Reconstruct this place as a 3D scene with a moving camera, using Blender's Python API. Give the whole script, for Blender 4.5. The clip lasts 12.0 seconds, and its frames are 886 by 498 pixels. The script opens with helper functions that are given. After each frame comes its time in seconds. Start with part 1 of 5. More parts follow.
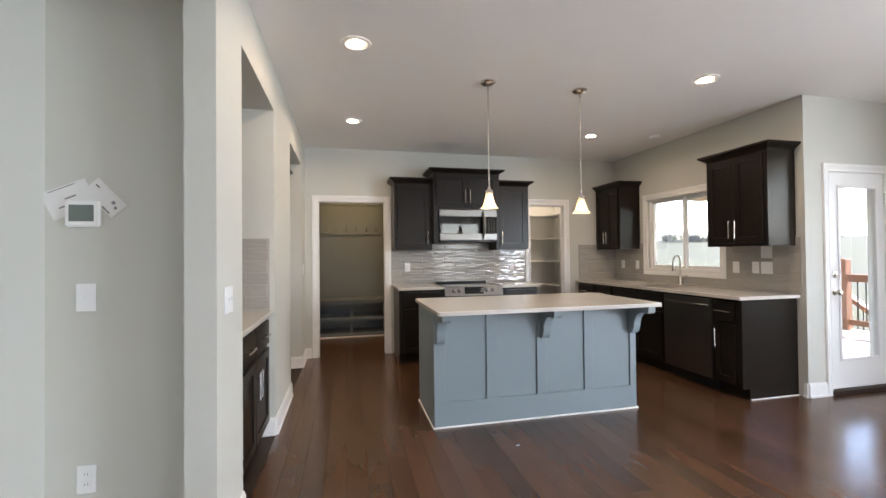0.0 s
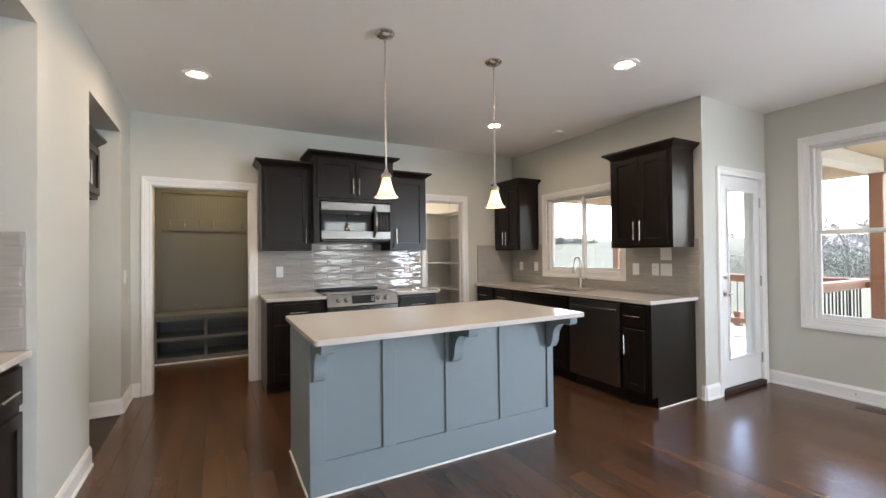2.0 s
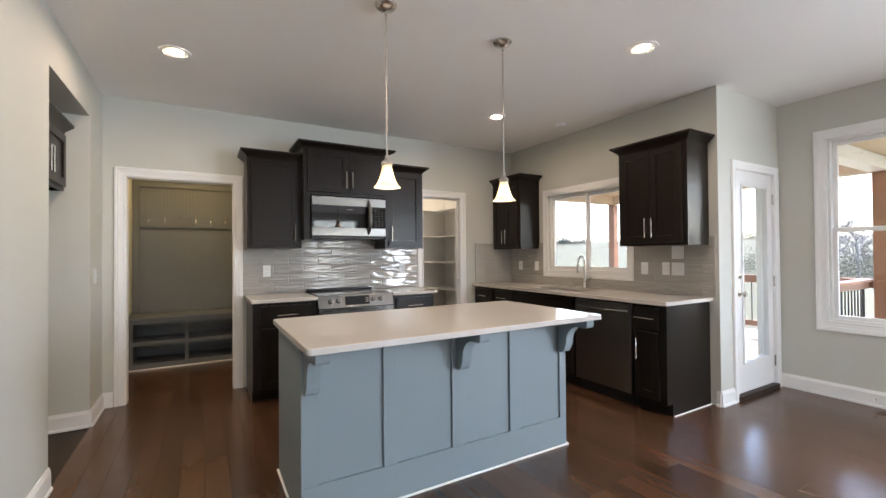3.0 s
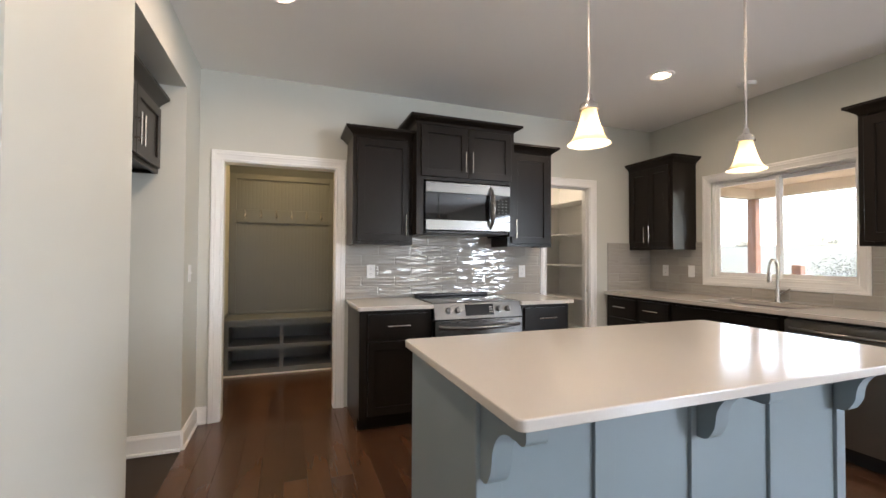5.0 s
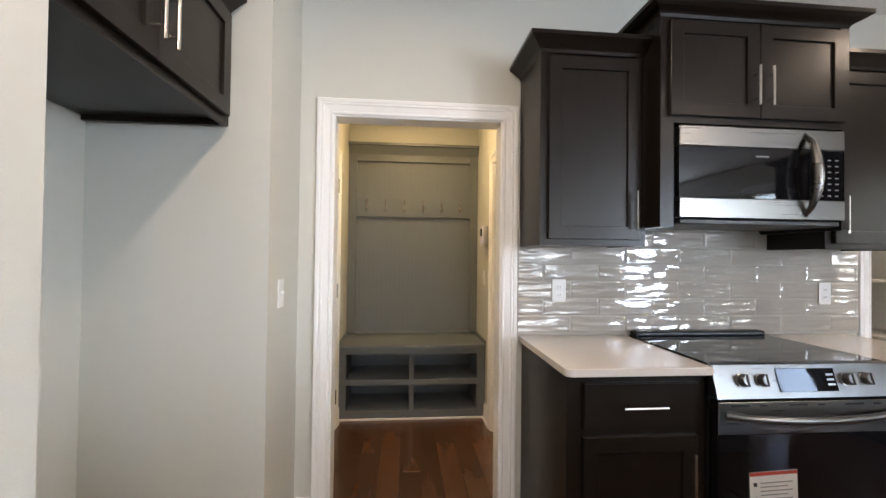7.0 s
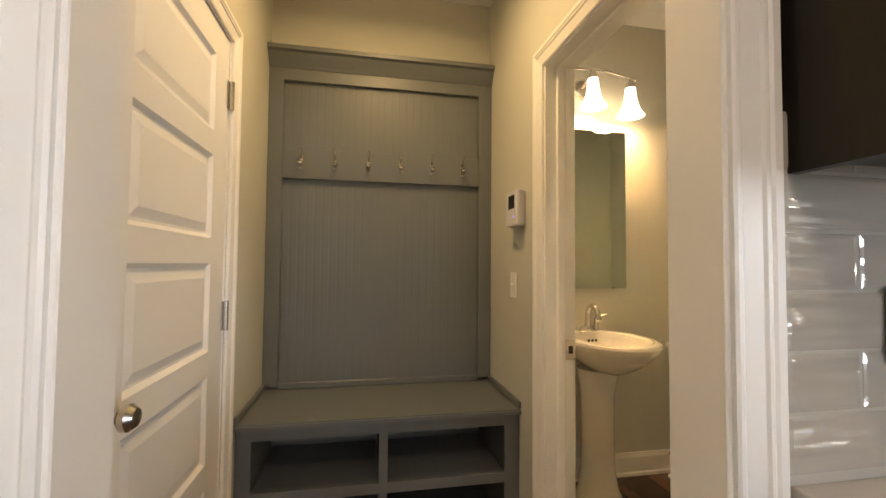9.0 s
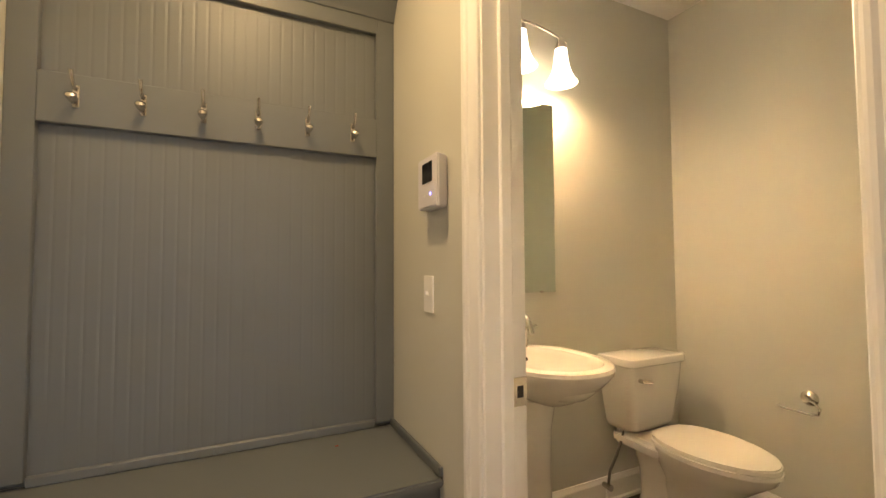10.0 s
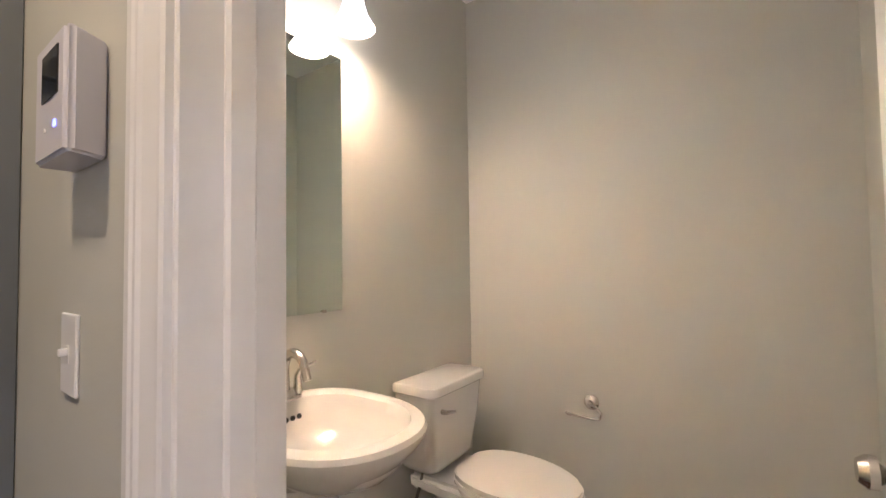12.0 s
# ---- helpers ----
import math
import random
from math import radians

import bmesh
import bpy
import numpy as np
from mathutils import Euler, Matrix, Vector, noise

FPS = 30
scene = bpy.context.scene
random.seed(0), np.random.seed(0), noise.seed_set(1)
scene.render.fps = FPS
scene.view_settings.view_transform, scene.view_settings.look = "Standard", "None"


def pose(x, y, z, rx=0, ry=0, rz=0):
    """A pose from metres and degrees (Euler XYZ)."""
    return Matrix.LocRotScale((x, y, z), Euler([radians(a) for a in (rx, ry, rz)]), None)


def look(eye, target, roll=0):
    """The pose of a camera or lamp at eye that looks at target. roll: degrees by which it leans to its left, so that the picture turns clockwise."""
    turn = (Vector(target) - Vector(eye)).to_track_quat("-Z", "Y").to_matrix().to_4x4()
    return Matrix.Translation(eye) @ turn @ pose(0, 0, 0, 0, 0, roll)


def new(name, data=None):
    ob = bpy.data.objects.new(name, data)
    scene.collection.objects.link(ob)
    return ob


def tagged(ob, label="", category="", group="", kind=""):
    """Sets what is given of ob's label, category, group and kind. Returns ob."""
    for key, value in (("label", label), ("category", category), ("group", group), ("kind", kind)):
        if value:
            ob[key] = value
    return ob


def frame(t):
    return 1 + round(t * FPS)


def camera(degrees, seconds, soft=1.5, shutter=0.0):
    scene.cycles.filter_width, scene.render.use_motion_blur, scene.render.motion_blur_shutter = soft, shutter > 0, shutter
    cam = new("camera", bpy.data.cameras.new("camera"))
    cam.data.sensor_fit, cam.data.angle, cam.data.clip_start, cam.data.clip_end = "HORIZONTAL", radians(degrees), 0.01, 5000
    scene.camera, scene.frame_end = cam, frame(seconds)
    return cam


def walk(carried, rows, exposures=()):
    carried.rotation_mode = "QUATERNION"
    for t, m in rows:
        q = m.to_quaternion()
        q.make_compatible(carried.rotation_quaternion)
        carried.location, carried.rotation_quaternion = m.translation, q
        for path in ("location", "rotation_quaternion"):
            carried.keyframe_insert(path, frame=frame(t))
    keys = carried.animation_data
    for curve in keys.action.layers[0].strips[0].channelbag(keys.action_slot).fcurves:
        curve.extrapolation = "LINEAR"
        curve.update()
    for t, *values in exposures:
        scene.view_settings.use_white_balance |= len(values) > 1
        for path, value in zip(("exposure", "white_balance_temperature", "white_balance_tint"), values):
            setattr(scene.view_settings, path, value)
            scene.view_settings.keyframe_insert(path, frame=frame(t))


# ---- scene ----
cam = camera(93.4, 12.0)
PATH = [
    (0, (0.016, 0.062, 1.311), (0.467, 2.01, 1.338), -0.6),
    (0.5, (0.079, 0.269, 1.312), (0.726, 2.162, 1.333), -0.6),
    (1, (0.114, 0.48, 1.31), (0.9, 2.319, 1.329), -0.6),
    (1.5, (0.153, 0.66, 1.306), (1.04, 2.452, 1.332), -0.5),
    (2, (0.213, 0.814, 1.325), (1.167, 2.571, 1.348), -0.6),
    (2.5, (0.246, 0.954, 1.319), (1.249, 2.684, 1.343), -0.5),
    (4.5, (0.206, 1.712, 1.265), (1.077, 3.512, 1.297), 0.1),
    (5, (0.14, 2.058, 1.274), (0.838, 3.932, 1.313), 0.3),
    (5.5, (0.125, 2.401, 1.288), (0.641, 4.333, 1.324), 0.5),
    (6, (0.095, 2.781, 1.293), (0.449, 4.749, 1.332), 0.3),
    (6.5, (0.036, 3.173, 1.296), (0.28, 5.157, 1.337), 0.6),
    (7, (0.026, 3.573, 1.321), (0.206, 5.564, 1.352), 0.7),
    (7.5, (-0.031, 3.985, 1.312), (0.129, 5.979, 1.343), 0.8),
    (7.7, (-0.048, 4.148, 1.287), (0.126, 6.14, 1.338), 0.9),
    (9.3, (0.029, 5.375, 1.233), (0.52, 7.313, 1.311), 0.3),
    (9.5, (0.061, 5.503, 1.239), (0.651, 7.413, 1.316), 0.2),
    (10, (0.145, 5.781, 1.23), (1.003, 7.586, 1.312), -0.3),
    (10.5, (0.252, 5.979, 1.221), (1.366, 7.638, 1.307), -0.6),
    (11, (0.402, 6.096, 1.232), (1.738, 7.583, 1.308), -0.8),
    (11.5, (0.476, 6.176, 1.248), (1.984, 7.488, 1.323), -0.9),
    (12, (0.502, 6.223, 1.265), (2.131, 7.382, 1.335), -0.8),
]
EXPOSURE = [(0, 3.8, 6450, 15), (2.5, 3.82, 6350, 14), (5, 3.95, 6400, 15), (6, 4.12, 6200, 14), (7, 4.22, 6150, 15), (7.5, 4.22, 6400, 16),
            (9.3, 3.9, 6750, 15), (10, 4.34, 6300, 18), (10.5, 4.38, 5550, 21), (12, 4.28, 4850, 26)]
walk(cam, [(t, look(eye, target, roll)) for t, eye, target, roll in PATH], EXPOSURE)

# ---- light ----
world = bpy.data.worlds.new("sky")
scene.world = world
world.use_nodes = True
_n = world.node_tree.nodes
_sky = _n.new("ShaderNodeTexSky")
_sky.sky_type, _sky.sun_disc = "NISHITA", False
SUN_EL, SUN_AZ = radians(45), radians(104)
_sky.sun_elevation, _sky.sun_rotation = SUN_EL, SUN_AZ
world.node_tree.links.new(_sky.outputs[0], _n["Background"].inputs[0])
_n["Background"].inputs[1].default_value = 0.10
_sun = bpy.data.lights.new("sun", "SUN")
_sun.energy, _sun.angle, _sun.color = 1.3, radians(0.5), (1.0, 0.95, 0.88)
sun = new("sun", _sun)
_d = Vector((math.sin(SUN_AZ) * math.cos(SUN_EL), math.cos(SUN_AZ) * math.cos(SUN_EL), math.sin(SUN_EL)))
sun.matrix_world = look(_d * 60, (0, 0, 0))


def point_lamp(name, at, watts, colour, radius=0.04):
    d = bpy.data.lights.new(name, "POINT")
    d.energy, d.color, d.shadow_soft_size = watts, colour, radius
    ob = new(name, d)
    ob.location = at
    return ob


def disc_lamp(name, at, watts, colour, size=0.13, spread=150):
    d = bpy.data.lights.new(name, "AREA")
    d.shape, d.size, d.energy, d.color, d.spread = "DISK", size, watts, colour, radians(spread)
    ob = new(name, d)
    ob.location = at
    return ob


def window_light(name, at, width, height, watts, rz, colour=(0.78, 0.90, 1.0)):
    """An added area lamp spread over a window's opening, standing in for sky light."""
    d = bpy.data.lights.new(name, "AREA")
    d.shape, d.size, d.size_y, d.energy, d.color = "RECTANGLE", width, height, watts, colour
    ob = new(name, d)
    ob.matrix_world = pose(*at, 90, 0, rz)
    return ob


window_light("window_fill", (0.55, -4.58, 1.495), 1.4, 1.55, 1.6, 0, (1.0, 0.96, 0.90))
window_light("window_fill", (4.15, -4.58, 1.325), 1.45, 2.25, 2.5, 0, (0.97, 0.98, 1.0))
# strong added fill from the unseen bay window, brightens the west wall
window_light("window_fill", (5.10, -0.83, 1.495), 1.45, 1.55, 16.0, 90)


# ---- materials ----
def material(name, colour, rough=0.5, metal=0.0, var=0.06, scale=3.0, bump=0.0, bump_scale=80.0, stretch=(1, 1, 1),
             grain=0.0, grain_scale=30.0, per_object=0.0, coat=0.0, rough_var=0.08, spec=0.5):
    """A surface with broad stains, fine grain and relief, in object space."""
    m = bpy.data.materials.new(name)
    m.use_nodes = True
    nt = m.node_tree
    b = nt.nodes["Principled BSDF"]
    tc = nt.nodes.new("ShaderNodeTexCoord")
    mp = nt.nodes.new("ShaderNodeMapping")
    mp.inputs["Scale"].default_value = stretch
    if per_object:
        shift = nt.nodes.new("ShaderNodeVectorMath")
        shift.operation = "MULTIPLY_ADD"
        nt.links.new(nt.nodes.new("ShaderNodeObjectInfo").outputs["Random"], shift.inputs[0])
        shift.inputs[1].default_value = (37, 53, 71)
        nt.links.new(tc.outputs["Object"], shift.inputs[2])
        nt.links.new(shift.outputs[0], mp.inputs[0])
    else:
        nt.links.new(tc.outputs["Object"], mp.inputs[0])
    n1 = nt.nodes.new("ShaderNodeTexNoise")
    n1.inputs["Scale"].default_value, n1.inputs["Detail"].default_value = scale, 4
    nt.links.new(mp.outputs[0], n1.inputs["Vector"])
    n2 = nt.nodes.new("ShaderNodeTexNoise")
    n2.inputs["Scale"].default_value, n2.inputs["Detail"].default_value = grain_scale, 6
    nt.links.new(mp.outputs[0], n2.inputs["Vector"])

    def math_node(op, a, c):
        k = nt.nodes.new("ShaderNodeMath")
        k.operation = op
        for i, v in enumerate((a, c)):
            if isinstance(v, (int, float)):
                k.inputs[i].default_value = v
            else:
                nt.links.new(v, k.inputs[i])
        return k.outputs[0]

    v = math_node("MULTIPLY", math_node("SUBTRACT", n1.outputs["Fac"], 0.5), var * 4)
    if grain:
        v = math_node("ADD", v, math_node("MULTIPLY", math_node("SUBTRACT", n2.outputs["Fac"], 0.5), grain * 4))
    if per_object:
        oi = nt.nodes.new("ShaderNodeObjectInfo")
        v = math_node("ADD", v, math_node("MULTIPLY", math_node("SUBTRACT", oi.outputs["Random"], 0.5), per_object * 2))
    v = math_node("ADD", v, 1.0)
    mix = nt.nodes.new("ShaderNodeVectorMath")
    mix.operation = "SCALE"
    mix.inputs[0].default_value = colour
    nt.links.new(v, mix.inputs["Scale"])
    nt.links.new(mix.outputs[0], b.inputs["Base Color"])
    r = math_node("ADD", math_node("MULTIPLY", math_node("SUBTRACT", n1.outputs["Fac"], 0.5), rough_var * 2), rough)
    nt.links.new(r, b.inputs["Roughness"])
    b.inputs["Metallic"].default_value = metal
    b.inputs["Specular IOR Level"].default_value = spec
    b.inputs["Coat Weight"].default_value = coat
    b.inputs["Coat Roughness"].default_value = 0.08
    if bump:
        n3 = nt.nodes.new("ShaderNodeTexNoise")
        n3.inputs["Scale"].default_value, n3.inputs["Detail"].default_value = bump_scale, 3
        nt.links.new(mp.outputs[0], n3.inputs["Vector"])
        bp = nt.nodes.new("ShaderNodeBump")
        bp.inputs["Strength"].default_value, bp.inputs["Distance"].default_value = bump, 0.002
        nt.links.new(n3.outputs["Fac"], bp.inputs["Height"])
        nt.links.new(bp.outputs[0], b.inputs["Normal"])
    return m


def glow(name, colour, strength):
    m = bpy.data.materials.new(name)
    m.use_nodes = True
    b = m.node_tree.nodes["Principled BSDF"]
    b.inputs["Base Color"].default_value = (*colour, 1)
    b.inputs["Emission Color"].default_value = (*colour, 1)
    b.inputs["Emission Strength"].default_value = strength
    return m


def clear_glass(name, tint=(1, 1, 1)):
    m = bpy.data.materials.new(name)
    m.use_nodes = True
    b = m.node_tree.nodes["Principled BSDF"]
    b.inputs["Base Color"].default_value = (*tint, 1)
    b.inputs["Transmission Weight"].default_value = 1.0
    b.inputs["Roughness"].default_value = 0.0
    b.inputs["IOR"].default_value = 1.45
    return m


PAINT = material("greige_wall_paint", (0.607, 0.605, 0.548), 0.62, var=0.012, scale=1.3, bump=0.12, bump_scale=220, rough_var=0.03)
CEIL = material("ceiling_paint", (0.91, 0.895, 0.87), 0.85, var=0.012, scale=1.1, bump=0.25, bump_scale=120, rough_var=0.03)
TRIM = material("white_trim_paint", (0.88, 0.87, 0.85), 0.35, var=0.015, scale=4, bump=0.05, bump_scale=60)
WHITE_WALL = material("pantry_white_paint", (0.78, 0.77, 0.74), 0.6, var=0.012, scale=2, bump=0.1, bump_scale=200)
ESPRESSO = material("espresso_stained_wood", (0.0135, 0.0098, 0.0072), 0.29, var=0.07, scale=2.5, stretch=(7, 7, 1), grain=0.06,
                    grain_scale=22, bump=0.012, bump_scale=60, per_object=0.10, spec=0.24, rough_var=0.02)
ISLAND_BLUE = material("blue_grey_island_paint", (0.235, 0.285, 0.305), 0.42, var=0.02, scale=2.5, bump=0.05, bump_scale=60)
BENCH_GREY = material("slate_grey_bench_paint", (0.145, 0.160, 0.171), 0.42, var=0.03, scale=3, bump=0.06, bump_scale=50)
QUARTZ = material("white_quartz", (0.61, 0.565, 0.515), 0.15, var=0.012, scale=2, grain=0.03, grain_scale=260, rough_var=0.03)
STEEL = material("brushed_stainless_steel", (0.20, 0.194, 0.185), 0.28, metal=1.0, var=0.005, scale=3, stretch=(1, 1, 40), rough_var=0.02)
DARK_STEEL = material("slate_stainless_steel", (0.24, 0.232, 0.222), 0.30, metal=1.0, var=0.005, scale=3, stretch=(1, 1, 40), rough_var=0.02)
NICKEL = material("brushed_nickel", (0.62, 0.59, 0.55), 0.24, metal=1.0, var=0.03, scale=8)
BLACK_GLASS = material("black_glass", (0.006, 0.006, 0.007), 0.04, var=0.0, rough_var=0.01)
BLACK = material("black_plastic", (0.012, 0.012, 0.013), 0.4, var=0.05, scale=10)
TILE = material("glossy_wavy_taupe_tile", (0.41, 0.385, 0.345), 0.015, var=0.02, scale=5, per_object=0.05, rough_var=0.0, spec=1.0)
GROUT = material("taupe_grout", (0.40, 0.38, 0.345), 0.85, var=0.04, scale=12, bump=0.3, bump_scale=200)
PLASTIC = material("white_plastic", (0.87, 0.87, 0.86), 0.35, var=0.01, scale=8)
PAPER = material("white_paper", (0.78, 0.77, 0.75), 0.8, var=0.02, scale=20)
PORCELAIN = material("white_porcelain", (0.80, 0.78, 0.74), 0.07, var=0.008, scale=3, coat=0.5, rough_var=0.02)
WOOD = material("brown_oak_plank", (0.090, 0.043, 0.023), 0.22, var=0.17, scale=1.4, stretch=(5, 0.7, 1), grain=0.045, grain_scale=14,
                bump=0.08, bump_scale=12, per_object=0.24, rough_var=0.07, spec=0.72)
JOINT = material("dark_floor_joint", (0.03, 0.017, 0.011), 0.6, var=0.1, scale=5)
GLASS = clear_glass("window_glass")
MIRROR = material("mirror_silver", (0.74, 0.82, 0.76), 0.01, metal=1.0, var=0.0, rough_var=0.0)
CEDAR = material("cedar_wood", (0.24, 0.105, 0.05), 0.6, var=0.12, scale=2, stretch=(5, 5, 1), grain=0.1, grain_scale=10, bump=0.2, bump_scale=20)
DECK = material("weathered_deck_board", (0.42, 0.36, 0.30), 0.75, var=0.12, scale=3, per_object=0.1, bump=0.2, bump_scale=30)
GRASS = material("spring_grass", (0.048, 0.045, 0.014), 0.9, var=0.30, scale=0.12, grain=0.2, grain_scale=3, bump=0.5, bump_scale=8)
# bark lightened so its colour carries the haze around the far trees
BARK = material("hazed_grey_bark", (0.27, 0.24, 0.22), 0.9, var=0.15, scale=4, bump=0.4, bump_scale=20)
LEAF = material("fresh_leaf", (0.06, 0.075, 0.03), 0.7, var=0.25, scale=1.5, per_object=0.2)
# haze over the distance is mixed into this pale, greyed colour
FAR_LEAF = material("far_hazed_foliage", (0.085, 0.09, 0.08), 0.9, var=0.2, scale=0.3)
PORCH = material("porch_ceiling_paint", (0.62, 0.50, 0.37), 0.7, var=0.03, scale=2)
BEIGE_BOARD = material("beige_fascia_board", (0.60, 0.50, 0.38), 0.7, var=0.03, scale=2)
FROST = glow("frosted_lamp_glass", (1.0, 0.80, 0.52), 0.030)
PENDANT_GLASS = material("frosted_pendant_glass", (0.80, 0.74, 0.62), 0.35, var=0.02, scale=6, rough_var=0.03)
_pt = PENDANT_GLASS.node_tree
_tr = _pt.nodes.new("ShaderNodeBsdfTranslucent")
_tr.inputs["Color"].default_value = (0.97, 0.87, 0.66, 1)
_mx = _pt.nodes.new("ShaderNodeMixShader")
_mx.inputs[0].default_value = 0.36
_pt.links.new(_pt.nodes["Principled BSDF"].outputs[0], _mx.inputs[1])
_pt.links.new(_tr.outputs[0], _mx.inputs[2])
_pt.links.new(_mx.outputs[0], _pt.nodes["Material Output"].inputs["Surface"])
LED = glow("recessed_led", (1.0, 0.74, 0.50), 16.0)
VANITY = glow("vanity_lamp_glass", (1.0, 0.80, 0.52), 0.32)

# wavy relief on the tiles
_nt = TILE.node_tree
_tc = _nt.nodes.new("ShaderNodeTexCoord")
_oi = _nt.nodes.new("ShaderNodeObjectInfo")
_off = _nt.nodes.new("ShaderNodeVectorMath")
_off.operation = "MULTIPLY_ADD"
_nt.links.new(_oi.outputs["Random"], _off.inputs[0])
_off.inputs[1].default_value = (37, 53, 71)
_nt.links.new(_tc.outputs["Object"], _off.inputs[2])
_mp = _nt.nodes.new("ShaderNodeMapping")
_mp.inputs["Scale"].default_value = (6.5, 6.5, 36)
_nt.links.new(_off.outputs[0], _mp.inputs[0])
_no = _nt.nodes.new("ShaderNodeTexNoise")
_no.inputs["Scale"].default_value, _no.inputs["Detail"].default_value = 1.0, 0.6
_nt.links.new(_mp.outputs[0], _no.inputs["Vector"])
_bp = _nt.nodes.new("ShaderNodeBump")
_bp.inputs["Strength"].default_value, _bp.inputs["Distance"].default_value = 1.0, 0.0080
_nt.links.new(_no.outputs["Fac"], _bp.inputs["Height"])
_nt.links.new(_bp.outputs[0], _nt.nodes["Principled BSDF"].inputs["Normal"])
_nt.links.new(_bp.outputs[0], _nt.nodes["Principled BSDF"].inputs["Coat Normal"])


# ---- building helpers ----
def box(bm, x0, x1, y0, y1, z0, z1, bevel=0.0, seg=1):
    vs = [bm.verts.new((x, y, z)) for z in (z0, z1) for y in (y0, y1) for x in (x0, x1)]
    fs = [bm.faces.new([vs[i] for i in q]) for q in ((0, 2, 3, 1), (4, 5, 7, 6), (0, 1, 5, 4), (2, 6, 7, 3), (0, 4, 6, 2), (1, 3, 7, 5))]
    if bevel:
        es = list({e for f in fs for e in f.edges})
        bmesh.ops.bevel(bm, geom=es, offset=bevel, segments=seg, affect="EDGES", clamp_overlap=True)
    return bm


def box_bm(*a, **k):
    return box(bmesh.new(), *a, **k)


def tube(bm, pts, r, n=10, cap=True):
    """A round bar along points; r is one radius or one for each point."""
    pts = [Vector(p) for p in pts]
    rs = r if isinstance(r, (list, tuple)) else [r] * len(pts)
    rings, up = [], None
    for i, p in enumerate(pts):
        t = (pts[min(i + 1, len(pts) - 1)] - pts[max(i - 1, 0)]).normalized()
        if up is None:
            up = t.orthogonal().normalized()
        up = (up - t * up.dot(t)).normalized()
        side = t.cross(up)
        rings.append([bm.verts.new(p + rs[i] * (math.cos(a) * up + math.sin(a) * side)) for a in (2 * math.pi * k / n for k in range(n))])
    for a, b in zip(rings, rings[1:]):
        for k in range(n):
            bm.faces.new((a[k], a[(k + 1) % n], b[(k + 1) % n], b[k]))
    if cap:
        bm.faces.new(rings[0][::-1])
        bm.faces.new(rings[-1])
    return bm


def lathe(bm, profile, at=(0, 0, 0), n=28, sx=1.0, sy=1.0):
    """A turned shape from (radius, height) pairs."""
    rings = [[bm.verts.new((at[0] + r * sx * math.cos(2 * math.pi * k / n), at[1] + r * sy * math.sin(2 * math.pi * k / n), at[2] + z))
              for k in range(n)] for r, z in profile]
    for a, b in zip(rings, rings[1:]):
        for k in range(n):
            bm.faces.new((a[k], a[(k + 1) % n], b[(k + 1) % n], b[k]))
    if profile[0][0] > 1e-4:
        bm.faces.new(rings[0][::-1])
    if profile[-1][0] > 1e-4:
        bm.faces.new(rings[-1])
    return bm


def prism(bm, outline, axis, a, b):
    """An outline in a plane, drawn out along an axis from a to b; the outline gives the other two coordinates in order."""
    def at(p, v):
        return {"x": (v, p[0], p[1]), "y": (p[0], v, p[1]), "z": (p[0], p[1], v)}[axis]
    lo, hi = [bm.verts.new(at(p, a)) for p in outline], [bm.verts.new(at(p, b)) for p in outline]
    n = len(outline)
    bm.faces.new(lo)
    bm.faces.new(hi[::-1])
    for i in range(n):
        bm.faces.new((lo[i], hi[i], hi[(i + 1) % n], lo[(i + 1) % n]))
    return bm


def mesh_object(name, bm, mat, smooth=False):
    bmesh.ops.recalc_face_normals(bm, faces=bm.faces)
    me = bpy.data.meshes.new(name)
    bm.to_mesh(me)
    bm.free()
    me.materials.append(mat)
    if smooth:
        me.shade_smooth()
        me.set_sharp_from_angle(angle=radians(38))
    return new(name, me)


def base_of(ob):
    return ob.matrix_world if ob.parent is None else base_of(ob.parent) @ ob.matrix_parent_inverse @ ob.matrix_basis


def part(name, bm, mat, parent, label="", smooth=False):
    ob = mesh_object(name, bm, mat, smooth)
    ob.parent = parent
    ob.matrix_parent_inverse = base_of(parent).inverted()
    return tagged(ob, label)


def thing(name, at, label, category, group="", kind=""):
    ob = new(name)
    ob.empty_display_size = 0.1
    ob.location = at
    ob.matrix_world = Matrix.Translation(at)
    return tagged(ob, label, category, group, kind)


def single(name, bm, mat, label, category, group="", kind="", smooth=False):
    return tagged(mesh_object(name, bm, mat, smooth), label, category, group, kind)


def structure(name, bm, mat, label, category, smooth=False):
    return single(name, bm, mat, label, category, "", "structure", smooth)


def wall_bm(axis, p0, p1, a0, a1, z0, z1, holes=()):
    """A wall between p0 and p1 thick, from a0 to a1 long, with holes (a0, a1, z0, z1) cut through."""
    bm = bmesh.new()

    def put(u0, u1, w0, w1):
        if u1 - u0 > 1e-4 and w1 - w0 > 1e-4:
            box(bm, *((p0, p1, u0, u1) if axis == "x" else (u0, u1, p0, p1)), w0, w1)
    at = a0
    for h in sorted(holes):
        put(at, h[0], z0, z1)
        put(h[0], h[1], z0, h[2])
        put(h[0], h[1], h[3], z1)
        at = h[1]
    put(at, a1, z0, z1)
    return bm


# ---- plan, in metres ----
H = 2.715            # ceiling
XL, YR, XR = -0.50, 5.69, 4.02   # opening wall, range wall, sink wall
YD, XB = 2.97, 5.115  # patio door wall, bay wall
WT = 0.115
YM = 7.43            # far wall of mudroom and powder room
ML, MR = -0.49, 0.69  # mudroom side walls
PX = 2.45            # powder room far side
